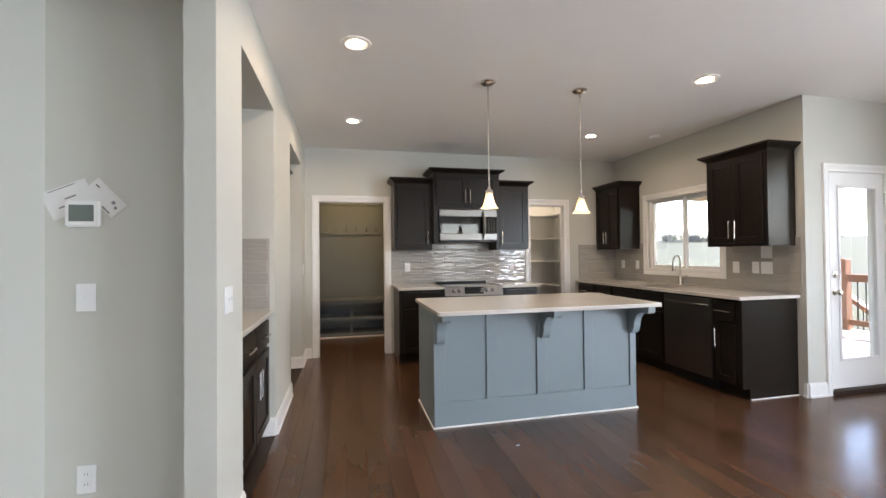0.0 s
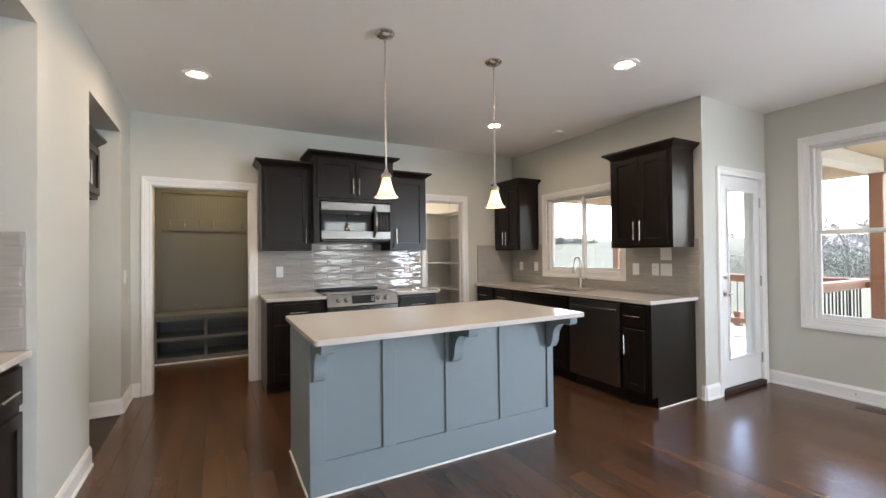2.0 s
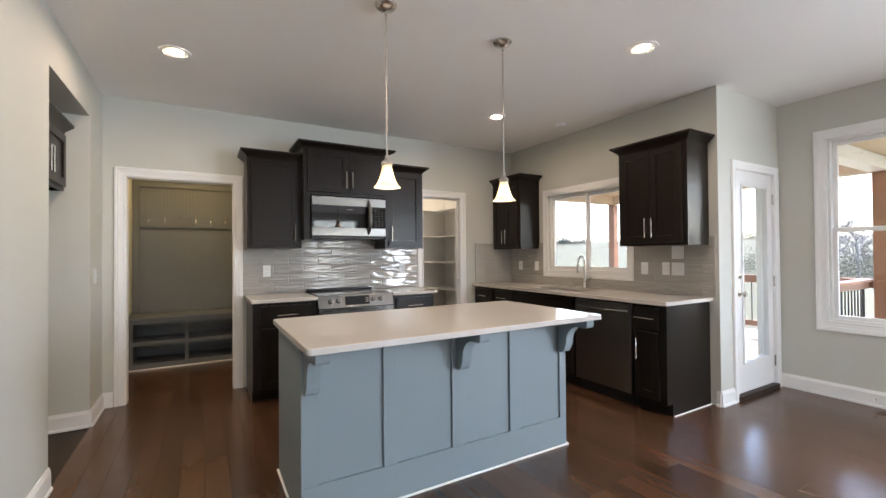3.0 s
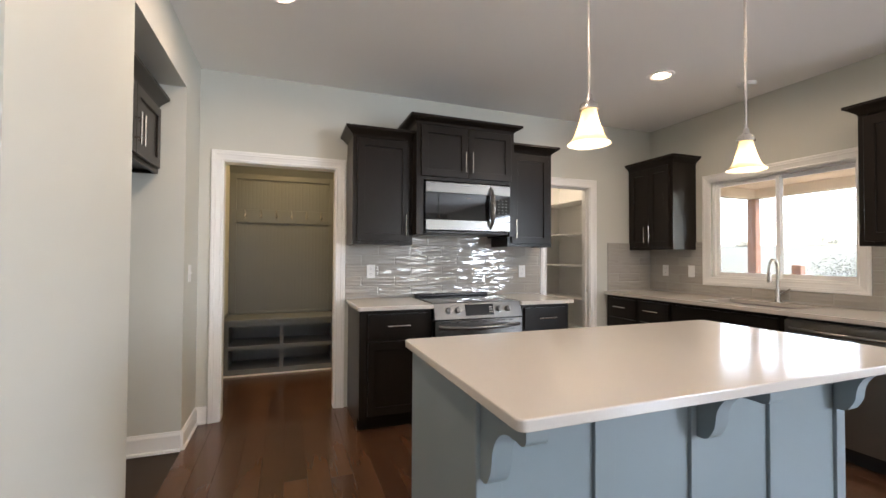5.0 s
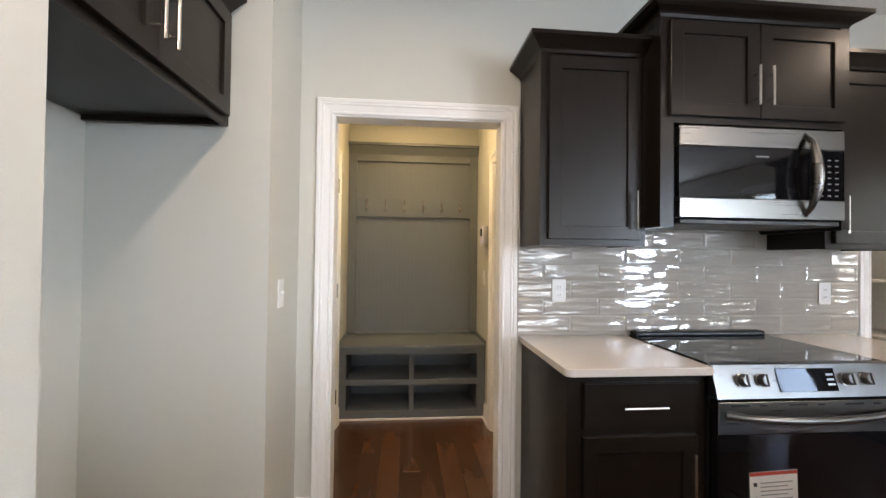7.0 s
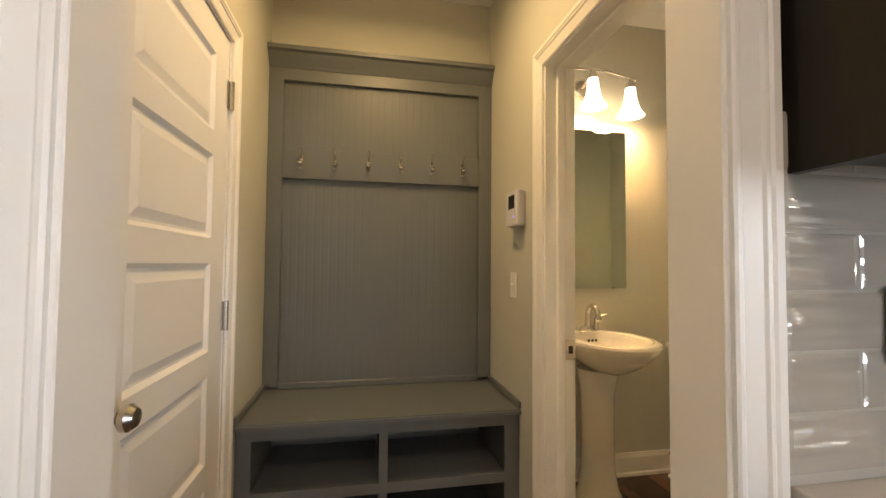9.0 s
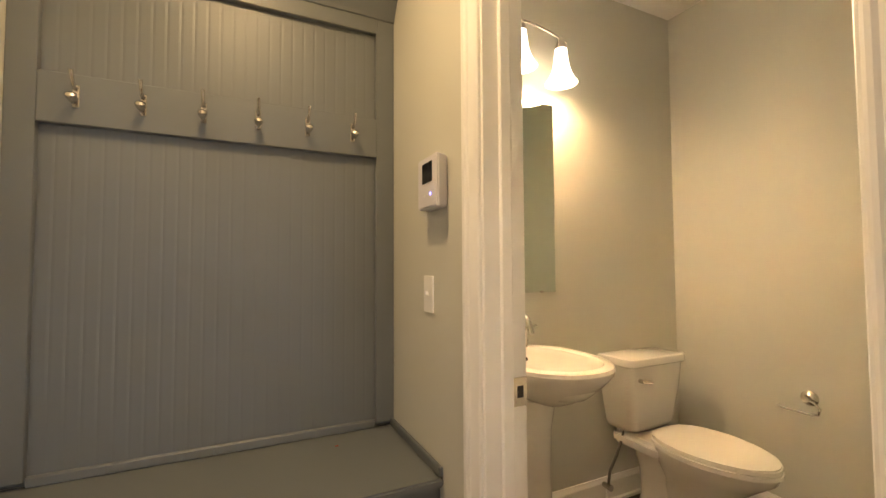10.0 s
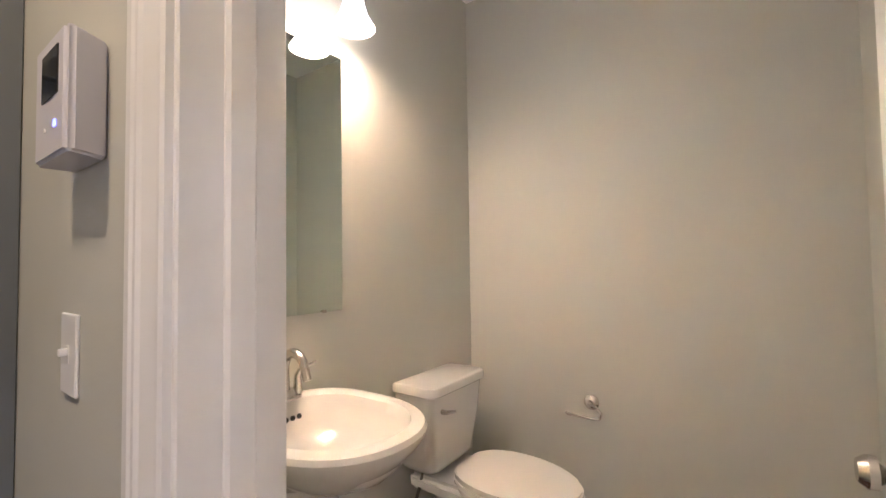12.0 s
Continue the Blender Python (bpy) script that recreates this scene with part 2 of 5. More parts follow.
RX, RY = -4.2, -4.6  # far limits of the living space

structure("wall_west", wall_bm("x", XL - 0.12, XL, RY, YR, 0, H, [(-4.4, 1.93, 0, 2.365), (2.36, 3.35, 0, 2.395), (4.23, 5.24, 0, 2.395)]),
          PAINT, "greige painted wall with a wide opening and two niches", "wall")
structure("wall_north", wall_bm("y", YR, YR + WT, XL, XR + 0.15, 0, H, [(-0.347, 0.53, 0, 2.028), (2.61, 3.175, 0, 2.035)]), PAINT,
          "greige painted wall behind the range with two doorways", "wall")
structure("wall_east", wall_bm("x", XR, XR + 0.15, YD + 0.15, YR, 0, H, [(3.835, 4.975, 1.085, 2.02)]), PAINT,
          "greige painted wall above the sink with a wide window", "wall")
structure("wall_door", wall_bm("y", YD, YD + 0.15, XR, XB + 0.15, 0, H, [(4.285, 5.02, 0, 2.045)]), PAINT,
          "greige painted wall round the glazed patio door", "wall")
structure("wall_bay", wall_bm("x", XB, XB + 0.15, RY, YD, 0, H, [(1.06, 2.61, 0.67, 2.31), (-1.6, -0.06, 0.68, 2.31)]), PAINT,
          "greige painted outer wall with tall windows", "wall")
structure("wall_south", wall_bm("y", RY - 0.15, RY, RX, XB + 0.15, 0, H, [(-0.2, 1.3, 0.68, 2.31), (3.4, 4.9, 0.15, 2.5)]), PAINT,
          "greige painted wall with two tall windows", "wall")
structure("wall_far_west", box_bm(RX - 0.15, RX, RY, 2.15, 0, H), PAINT, "greige painted plain wall closing the hall", "wall")
structure("wall_thermostat", box_bm(-1.25, XL - 0.12, 2.15, 2.30, 0, H), PAINT, "greige painted wall carrying the thermostat", "wall")
structure("wall_hall", box_bm(RX, -1.22, 2.03, 2.15, 0, H), PAINT, "greige painted hall wall", "wall")
structure("wall_hall_side", box_bm(-1.34, -1.22, 1.2, 2.03, 0, H), PAINT, "greige painted short side wall in the hall", "wall")
structure("wall_niche_back", box_bm(-1.27, -1.17, 2.30, 5.36, 0, H), PAINT, "greige painted back wall of the niches", "wall")
structure("wall_niche_near", box_bm(-1.17, XL - 0.12, 2.30, 2.36, 0, H), PAINT, "greige painted side of the counter niche", "wall")
structure("wall_niche_middle", box_bm(-1.17, XL - 0.12, 3.35, 4.23, 0, H), PAINT, "greige painted pier between the niches", "wall")
structure("wall_niche_far", box_bm(-1.17, XL - 0.12, 5.24, 5.36, 0, H), PAINT, "greige painted side of the refrigerator niche", "wall")
structure("niche_ceiling", box_bm(-1.17, XL - 0.12, 2.36, 3.35, 2.395, H), PAINT, "greige painted soffit over the counter niche", "ceiling")
structure("niche_ceiling", box_bm(-1.17, XL - 0.12, 4.23, 5.24, 2.395, H), PAINT, "greige painted soffit over the refrigerator niche", "ceiling")
def storey(z0, z1):
    """A slab that follows the outline of the rooms."""
    bm = box_bm(RX - 0.15, XB + 0.15, RY - 0.15, 2.30, z0, z1)
    box(bm, -1.27, XB + 0.15, 2.30, YD + 0.15, z0, z1)
    box(bm, -1.27, XR + 0.15, YD + 0.15, 5.36, z0, z1)
    return box(bm, ML - WT, XR + 0.15, 5.36, YM + 0.15, z0, z1)


structure("ceiling", storey(H, H + 0.12), CEIL, "white painted flat ceiling", "ceiling")
# mudroom, powder room, pantry
structure("wall_mudroom_west", wall_bm("x", ML - WT, ML, YR + WT, YM, 0, H, [(6.02, 6.80, 0, 2.05)]), PAINT, "greige mudroom wall with a white door", "wall")
structure("wall_mudroom_east", wall_bm("x", MR, MR + 0.125, YR + WT, YM, 0, H, [(5.955, 6.705, 0, 2.035)]), PAINT, "greige mudroom wall with the powder room doorway", "wall")
structure("wall_mudroom_north", box_bm(ML - WT, 3.9, YM, YM + 0.12, 0, H), PAINT, "greige painted wall behind bench and basin", "wall")
structure("wall_powder_east", box_bm(PX, PX + 0.1, YR + WT, YM, 0, H), PAINT, "greige painted powder room side wall", "wall")
structure("wall_pantry_east", box_bm(3.62, 3.74, YR + WT, 7.0, 0, H), WHITE_WALL, "white painted pantry side wall", "wall")
structure("wall_pantry_north", box_bm(PX + 0.1, 3.62, 6.85, 7.0, 0, H), WHITE_WALL, "white painted pantry back wall", "wall")
structure("wall_pantry_west", box_bm(PX + 0.1, PX + 0.11, YR + WT, 6.85, 0, H), WHITE_WALL, "white painted pantry side wall", "wall")
structure("subfloor", storey(-0.2, -0.006), JOINT, "dark joint bed under the floor boards", "floor")


# ---- trim ----
# casing section from the opening outwards: (share of the width, stand-off)
MOULD = [(0.0, 0.0), (0.0, 0.009), (0.06, 0.012), (0.13, 0.0125), (0.19, 0.0095), (0.25, 0.0105), (0.55, 0.0145), (0.60, 0.0185), (0.67, 0.0190),
         (0.72, 0.0165), (0.78, 0.0200), (0.95, 0.0200), (1.0, 0.0165), (1.0, 0.0)]


def casing(name, axis, face, out, a0, a1, z0, z1, w=0.07, sill=False, label="white painted door casing", lap=0.010):
    """Moulded casing with mitred corners round an opening on the face of a wall; out is the side that it stands off to, lap how far it covers the jamb."""
    root = thing(name, (face, (a0 + a1) / 2, z0) if axis == "x" else ((a0 + a1) / 2, face, z0), label, "trim", kind="structure")
    a0, a1, z1, w = a0 + lap, a1 - lap, z1 - lap, w + lap
    if sill:
        z0 += lap

    def bar(nm, ends):
        """ends(u) gives the two ends of the line that runs at u from the opening."""
        bm = bmesh.new()
        rows = []
        for share, d in MOULD:
            rows.append([bm.verts.new((face + out * (d + 0.0003), p[0], p[1]) if axis == "x" else (p[0], face + out * (d + 0.0003), p[1])) for p in ends(share * w)])
        for p, q in zip(rows, rows[1:] + rows[:1]):
            bm.faces.new((p[0], p[1], q[1], q[0]))
        bm.faces.new([r[0] for r in rows])
        bm.faces.new([r[1] for r in rows][::-1])
        part(nm, bm, TRIM, root)
    foot = (lambda u: z0 - u) if sill else (lambda u: z0)
    bar("side_casing", lambda u: ((a0 - u, foot(u)), (a0 - u, z1 + u)))
    bar("side_casing", lambda u: ((a1 + u, foot(u)), (a1 + u, z1 + u)))
    bar("head_casing", lambda u: ((a0 - u, z1 + u), (a1 + u, z1 + u)))
    if sill:
        bar("sill_casing", lambda u: ((a0 - u, z0 - u), (a1 + u, z0 - u)))
    return root


def jamb(name, axis, p0, p1, a0, a1, z1, label="white painted door jamb", stop=True):
    root = thing(name, ((p0 + p1) / 2, (a0 + a1) / 2, 0) if axis == "x" else ((a0 + a1) / 2, (p0 + p1) / 2, 0), label, "trim", kind="structure")

    def put(nm, u0, u1, q0, q1, w0, w1):
        part(nm, box_bm(*((q0, q1, u0, u1) if axis == "x" else (u0, u1, q0, q1)), w0, w1, bevel=0.004 if nm == "door_stop" else 0.002), TRIM, root)
    put("side_jamb", a0, a0 + 0.018, p0, p1, 0, z1)
    put("side_jamb", a1 - 0.018, a1, p0, p1, 0, z1)
    put("head_jamb", a0 + 0.018, a1 - 0.018, p0, p1, z1 - 0.018, z1)
    if stop:
        m = (p0 + p1) / 2
        put("door_stop", a0 + 0.018, a0 + 0.030, m - 0.018, m + 0.018, 0, z1 - 0.018)
        put("door_stop", a1 - 0.030, a1 - 0.018, m - 0.018, m + 0.018, 0, z1 - 0.018)
        put("door_stop", a0 + 0.030, a1 - 0.030, m - 0.018, m + 0.018, z1 - 0.030, z1 - 0.018)
    return root


casing("casing_mudroom", "y", YR, -1, -0.347, 0.53, 0, 2.028)
casing("casing_mudroom_inner", "y", YR + WT, 1, -0.347, 0.53, 0, 2.028)
jamb("jamb_mudroom", "y", YR - 0.001, YR + WT + 0.001, -0.347, 0.53, 2.028, stop=False)
casing("casing_pantry", "y", YR, -1, 2.61, 3.175, 0, 2.035)
jamb("jamb_pantry", "y", YR - 0.001, YR + WT + 0.001, 2.61, 3.175, 2.035)
casing("casing_powder", "x", MR, -1, 5.955, 6.705, 0, 2.035, w=0.065)
jamb("jamb_powder", "x", MR - 0.001, MR + 0.126, 5.955, 6.705, 2.035)
casing("casing_garage", "x", ML, 1, 6.02, 6.80, 0, 2.05, w=0.06)
casing("casing_patio", "y", YD, -1, 4.285, 5.02, 0, 2.045, w=0.06)
casing("casing_sink_window", "x", XR, -1, 3.835, 4.975, 1.085, 2.02, sill=True, label="white painted window casing")
casing("casing_bay_window", "x", XB, -1, 1.06, 2.61, 0.67, 2.31, w=0.08, sill=True, label="white painted window casing")


def baseboard(axis, face, out, a0, a1, h=0.13, name="baseboard"):
    """A baseboard with an eased top and a shoe strip."""
    o = [(0, 0), (0.022 * out, 0), (0.022 * out, 0.016), (0.014 * out, 0.022), (0.014 * out, h - 0.025), (0.008 * out, h - 0.010), (0.006 * out, h), (0, h)]
    bm = bmesh.new()
    if axis == "x":
        prism(bm, [(face + u, w) for u, w in o], "y", a0, a1)
    else:
        prism(bm, [(face + u, w) for u, w in o], "x", a0, a1)
    return structure(name, bm, TRIM, "white painted wooden baseboard", "baseboard")


baseboard("x", XL, 1, 1.93, 2.36)
baseboard("y", 1.93, -1, XL - 0.12, XL)
baseboard("x", XL, 1, 3.35, 4.23)
baseboard("y", 3.35, -1, -0.62, XL)
baseboard("y", 4.23, 1, -1.17, XL)
baseboard("y", 5.24, -1, -1.17, XL)
baseboard("x", -1.17, 1, 4.23, 5.24)
baseboard("x", XL, 1, 5.24, YR)
baseboard("y", YR, -1, XL, -0.425)
baseboard("y", YR, -1, 3.245, 3.40)
baseboard("y", YD, -1, XR, 4.225)
baseboard("x", XR, -1, YD, 3.0)
baseboard("x", XB, -1, RY, YD)
structure("trim_shoe", box_bm(3.475, XR - 0.003, 3.039, 3.049, 0.0, 0.010, 0.003), TRIM, "pale shoe moulding at the counter's end panel", "trim")
baseboard("y", 2.15, -1, -1.22, XL - 0.12)
baseboard("x", -1.22, 1, 1.2, 2.15)
baseboard("y", RY, 1, RX, XB)
baseboard("x", ML, 1, 6.86, 6.945)
baseboard("x", MR, -1, 6.76, 6.945)
baseboard("y", YM, -1, MR + 0.125, PX)
baseboard("x", PX, -1, YR + WT, YM)


# ---- windows and doors ----
def glazed(name, axis, p, a0, a1, z0, z1, split, label):
    """A white vinyl window: outer frame, two sashes and panes; split is 'side' for a slider or 'up' for a hung sash."""
    root = thing(name, (p, (a0 + a1) / 2, z0) if axis == "x" else ((a0 + a1) / 2, p, z0), label, "window", kind="structure")

    def put(nm, u0, u1, d0, d1, w0, w1, mat=TRIM, parent=root, bevel=0.004):
        return part(nm, box_bm(*((p + d0, p + d1, u0, u1) if axis == "x" else (u0, u1, p + d0, p + d1)), w0, w1, bevel=bevel), mat, parent)
    f, s = 0.025, 0.034
    fr = [("frame_side", a0, a0 + f, z0, z1), ("frame_side", a1 - f, a1, z0, z1), ("frame_head", a0 + f, a1 - f, z1 - f, z1), ("frame_sill", a0 + f, a1 - f, z0, z0 + f)]
    for nm, u0, u1, w0, w1 in fr:
        put(nm, u0, u1, -0.04, 0.05, w0, w1)
    a0, a1, z0, z1 = a0 + f, a1 - f, z0 + f, z1 - f
    if split == "side":
        m = (a0 + a1) / 2
        sashes = [(a0, m + 0.02, z0, z1, 0.012), (m - 0.02, a1, z0, z1, -0.022)]
    else:
        m = (z0 + z1) / 2
        sashes = [(a0, a1, m - 0.02, z1, 0.012), (a0, a1, z0, m + 0.02, -0.022)]
    for u0, u1, w0, w1, d in sashes:
        sash = put("sash", u0, u0 + s, d, d + 0.03, w0, w1)
        put("sash_rail", u1 - s, u1, d, d + 0.03, w0, w1, parent=sash)
        put("sash_rail", u0 + s, u1 - s, d, d + 0.03, w1 - s, w1, parent=sash)
        put("sash_rail", u0 + s, u1 - s, d, d + 0.03, w0, w0 + s, parent=sash)
        pane = put("pane", u0 + s, u1 - s, d + 0.012, d + 0.016, w0 + s, w1 - s, GLASS, sash, bevel=0)
        pane.visible_shadow = False
    return root


glazed("window_1", "x", XR + 0.07, 3.835, 4.975, 1.085, 2.02, "side", "white sliding window above the kitchen sink")
glazed("window_2", "x", XB + 0.07, 1.06, 2.61, 0.67, 2.31, "up", "tall white hung window facing the yard")
# unseen second bay window, added to bring more daylight in
glazed("window_added", "x", XB + 0.07, -1.6, -0.06, 0.68, 2.31, "up", "tall white hung window facing the yard")
glazed("window_4", "y", RY - 0.07, -0.2, 1.3, 0.68, 2.31, "up", "tall white hung window in the living room")
glazed("window_5", "y", RY - 0.07, 3.4, 4.9, 0.15, 2.5, "up", "tall white hung window in the living room")


def patio_door():
    x0, x1, y0, y1 = 4.305, 5.0, YD + 0.012, YD + 0.056
    d = thing("door_1", ((x0 + x1) / 2, YD, 0), "closed white patio door with one tall glass light", "door", kind="structure")
    z0, z1, g = 0.05, 2.03, (x0 + 0.120, x1 - 0.105, 0.31, 1.90)
    bm = bmesh.new()
    box(bm, x0, g[0], y0, y1, z0, z1)
    box(bm, g[1], x1, y0, y1, z0, z1)
    box(bm, g[0], g[1], y0, y1, g[3], z1)
    box(bm, g[0], g[1], y0, y1, z0, g[2])
    part("leaf", bm, TRIM, d)
    bm = bmesh.new()
    w = 0.012
    for a in ((g[0] - 0.012, g[0] + w, g[2] - 0.012, g[3] + 0.012), (g[1] - w, g[1] + 0.012, g[2] - 0.012, g[3] + 0.012)):
        box(bm, a[0], a[1], y0 - 0.012, y0, a[2], a[3], 0.005)
    for a in ((g[0] + w, g[1] - w, g[3] - w, g[3] + 0.012), (g[0] + w, g[1] - w, g[2] - 0.012, g[2] + w)):
        box(bm, a[0], a[1], y0 - 0.012, y0, a[2], a[3], 0.005)
    part("glass_bead", bm, TRIM, d)
    pane = part("pane", box_bm(g[0], g[1], y0 + 0.02, y0 + 0.025, g[2], g[3]), GLASS, d)
    pane.visible_shadow = False
    part("threshold", box_bm(x0 - 0.02, x1 + 0.02, YD - 0.03, YD + 0.14, 0.0, 0.045, 0.006), JOINT, d, "dark wooden threshold")
    part("contact_sensor", box_bm(x0 - 0.004, x0 + 0.022, y0 - 0.016, y0, 1.955, 2.012, 0.004), PLASTIC, d, "small white contact sensor")
    for z in (0.26, 1.02, 1.80):
        part("hinge", tube(bmesh.new(), [(x1 + 0.006, y0 - 0.008, z - 0.05), (x1 + 0.006, y0 - 0.008, z + 0.05)], 0.008), NICKEL, d)
    k = lathe(bmesh.new(), [(0.0, 0.062), (0.018, 0.060), (0.027, 0.048), (0.026, 0.036), (0.012, 0.026), (0.011, 0.008), (0.031, 0.006), (0.031, 0)])
    k.transform(pose(x0 + 0.06, y0, 0.93, 90))
    part("door_knob", k, NICKEL, d, "round satin nickel door knob", True)
    k = lathe(bmesh.new(), [(0.0, 0.022), (0.017, 0.021), (0.021, 0.012), (0.030, 0.010), (0.030, 0)])
    k.transform(pose(x0 + 0.06, y0, 1.09, 90))
    part("deadbolt", k, NICKEL, d, "round satin nickel deadbolt", True)
    for a, b in ((x0 - 0.02, x0 - 0.002), (x1 + 0.002, x1 + 0.02)):
        part("side_jamb", box_bm(a, b, YD - 0.001, YD + 0.15, 0.045, 2.045), TRIM, d)
    part("head_jamb", box_bm(x0 - 0.002, x1 + 0.002, YD - 0.001, YD + 0.15, 2.032, 2.045), TRIM, d)


patio_door()


# ---- cabinets ----
def place(bm, frame_m):
    bm.transform(frame_m)
    return bm


def bar_pull(parent, m, u, z, length, vertical):
    """A round bar pull on two posts, on the front at local (u, z)."""
    h = length / 2
    a, b = ((u, -0.032, z - h), (u, -0.032, z + h)) if vertical else ((u - h, -0.032, z), (u + h, -0.032, z))
    bm = tube(bmesh.new(), [a, b], 0.006, 8)
    for s in (-0.62, 0.62):
        p = (u, z + s * h) if vertical else (u + s * h, z)
        tube(bm, [(p[0], 0, p[1]), (p[0], -0.032, p[1])], 0.005, 8)
    part("handle", place(bm, m), NICKEL, parent, "satin nickel bar pull", True)


def shaker(parent, m, u0, u1, z0, z1, name="door", rail=0.058, flat=False, mat=None):
    """A shaker front in one piece: a frame round a recessed panel, its back at local y = 0 and its face at -0.02."""
    bm = bmesh.new()
    if flat:
        box(bm, u0, u1, -0.02, 0, z0, z1, 0.004, 2)
    else:
        rings = []
        for d, ins in ((0.0, 0.0), (-0.018, 0.0), (-0.02, 0.002), (-0.02, rail - 0.001), (-0.019, rail), (-0.010, rail + 0.001)):
            rings.append([bm.verts.new(p) for p in ((u0 + ins, d, z0 + ins), (u1 - ins, d, z0 + ins), (u1 - ins, d, z1 - ins), (u0 + ins, d, z1 - ins))])
        for p, q in zip(rings, rings[1:]):
            for k in range(4):
                bm.faces.new((p[k], p[(k + 1) % 4], q[(k + 1) % 4], q[k]))
        bm.faces.new(rings[0][::-1])
        bm.faces.new(rings[-1])
    return part(name, place(bm, m), mat or ESPRESSO, parent)


def crown(parent, m, u0, u1, z, depth, left=True, right=True, out=0.06, h=0.07):
    """A crown moulding that leans outward round the top of a wall cabinet."""
    bm = bmesh.new()
    pr = [(0.0, 0.0), (0.006, 0.012), (0.014, 0.02), (out - 0.02, h - 0.03), (out - 0.008, h - 0.022), (out, h - 0.018), (out, h), (0.0, h)]
    rings = []
    for d, dz in pr:
        a, b = u0 - (d if left else 0), u1 + (d if right else 0)
        rings.append([bm.verts.new(p) for p in ((a, depth, z + dz), (a, -d, z + dz), (b, -d, z + dz), (b, depth, z + dz))])
    for r, q in zip(rings, rings[1:]):
        for k in range(3):
            bm.faces.new((r[k], r[k + 1], q[k + 1], q[k]))
    bm.faces.new(rings[-1])
    part("crown_moulding", place(bm, m), ESPRESSO, parent)


def wall_cabinet(m, w, z0, z1, depth, doors, label, pulls="bottom", left_crown=True, right_crown=True, crown_h=0.07, stile=0.045, single_pull="right", group="wall cabinets"):
    """Local frame: x along the front, y into the wall, front frame at y = 0."""
    c = thing("wall_cabinet", m @ Vector((w / 2, depth / 2, z0)), label, "cabinet", group)
    for nm, dims in (("side_panel", (0, 0.018, 0.0, depth, z0, z1)), ("side_panel", (w - 0.018, w, 0.0, depth, z0, z1)),
                     ("bottom_panel", (0.018, w - 0.018, 0.02, depth, z0 + 0.02, z0 + 0.035)), ("top_panel", (0.018, w - 0.018, 0.02, depth, z1 - 0.02, z1)),
                     ("back_panel", (0.018, w - 0.018, depth - 0.01, depth, z0 + 0.035, z1 - 0.02)),
                     ("frame_stile", (0.018, stile, 0, 0.02, z0, z1)), ("frame_stile", (w - stile, w - 0.018, 0, 0.02, z0, z1)),
                     ("frame_rail", (stile, w - stile, 0, 0.02, z0, z0 + 0.04)), ("frame_rail", (stile, w - stile, 0, 0.02, z1 - 0.04, z1 - 0.02))):
        part(nm, place(box_bm(*dims), m), ESPRESSO, c)
    g = 0.003
    a, b = stile - 0.012, w - stile + 0.012
    n = doors
    for i in range(n):
        u0, u1 = a + (b - a) * i / n + g / 2, a + (b - a) * (i + 1) / n - g / 2
        d = shaker(c, m, u0, u1, z0 + 0.028, z1 - 0.03)
        if n == 2:
            u = u1 - 0.03 if i == 0 else u0 + 0.03
        else:
            u = u1 - 0.03 if single_pull == "right" else u0 + 0.03
        bar_pull(d, m @ pose(0, -0.02, 0), u, z0 + 0.028 + 0.13, 0.17, True)
    crown(c, m, 0, w, z1 - 0.012, depth, left_crown, right_crown, h=crown_h)
    return c


def base_cabinet(m, w, depth, fronts, label, name="base_cabinet", stile=0.04, z1=0.883, group="base cabinets"):
    """fronts: list of (kind, u0, u1, z0, z1, pull) with kind drawer or door."""
    c = thing(name, m @ Vector((w / 2, depth / 2, 0)), label, "cabinet", group)
    body = bmesh.new()
    box(body, 0, w, 0, depth, 0.10, z1)
    part("body", place(body, m), ESPRESSO, c)
    part("toe_kick", place(box_bm(0.0, w, 0.075, depth, 0.0, 0.10), m), ESPRESSO, c)
    for kind, u0, u1, f0, f1, pull in fronts:
        d = shaker(c, m @ pose(0, -0.0005, 0), u0, u1, f0, f1, "drawer" if kind == "drawer" else "door", flat=kind == "drawer")
        mm = m @ pose(0, -0.0205, 0)
        if pull == "mid":
            bar_pull(d, mm, (u0 + u1) / 2, (f0 + f1) / 2, 0.17, False)
        elif pull == "right":
            bar_pull(d, mm, u1 - 0.03, f1 - 0.14, 0.17, True)
        elif pull == "left":
            bar_pull(d, mm, u0 + 0.03, f1 - 0.14, 0.17, True)
    return c


NORTH = lambda x, y: pose(x, y, 0)               # fronts that face the camera's start
EAST = lambda x, y: pose(x, y, 0, 0, 0, -90)     # fronts on the sink wall, running away from y
WEST = lambda x, y: pose(x, y, 0, 0, 0, 90)      # fronts in the niches

# range wall
base_cabinet(NORTH(0.63, 5.085), 0.545, 0.60, [("drawer", 0.06, 0.505, 0.685, 0.855, "mid"), ("door", 0.06, 0.505, 0.125, 0.655, "right")],
             "espresso base cabinet with one drawer and door", stile=0.06)
base_cabinet(NORTH(1.95, 5.085), 0.48, 0.60, [("drawer", 0.035, 0.445, 0.685, 0.855, "mid"), ("door", 0.035, 0.445, 0.125, 0.655, "left")],
             "espresso base cabinet beside the pantry doorway")
wall_cabinet(NORTH(0.612, 5.36), 0.488, 1.372, 2.24, 0.325, 1, "espresso wall cabinet beside the mudroom doorway", right_crown=False)
wall_cabinet(NORTH(1.985, 5.36), 0.462, 1.372, 2.24, 0.325, 1, "espresso wall cabinet beside the pantry doorway", left_crown=False, single_pull="left")
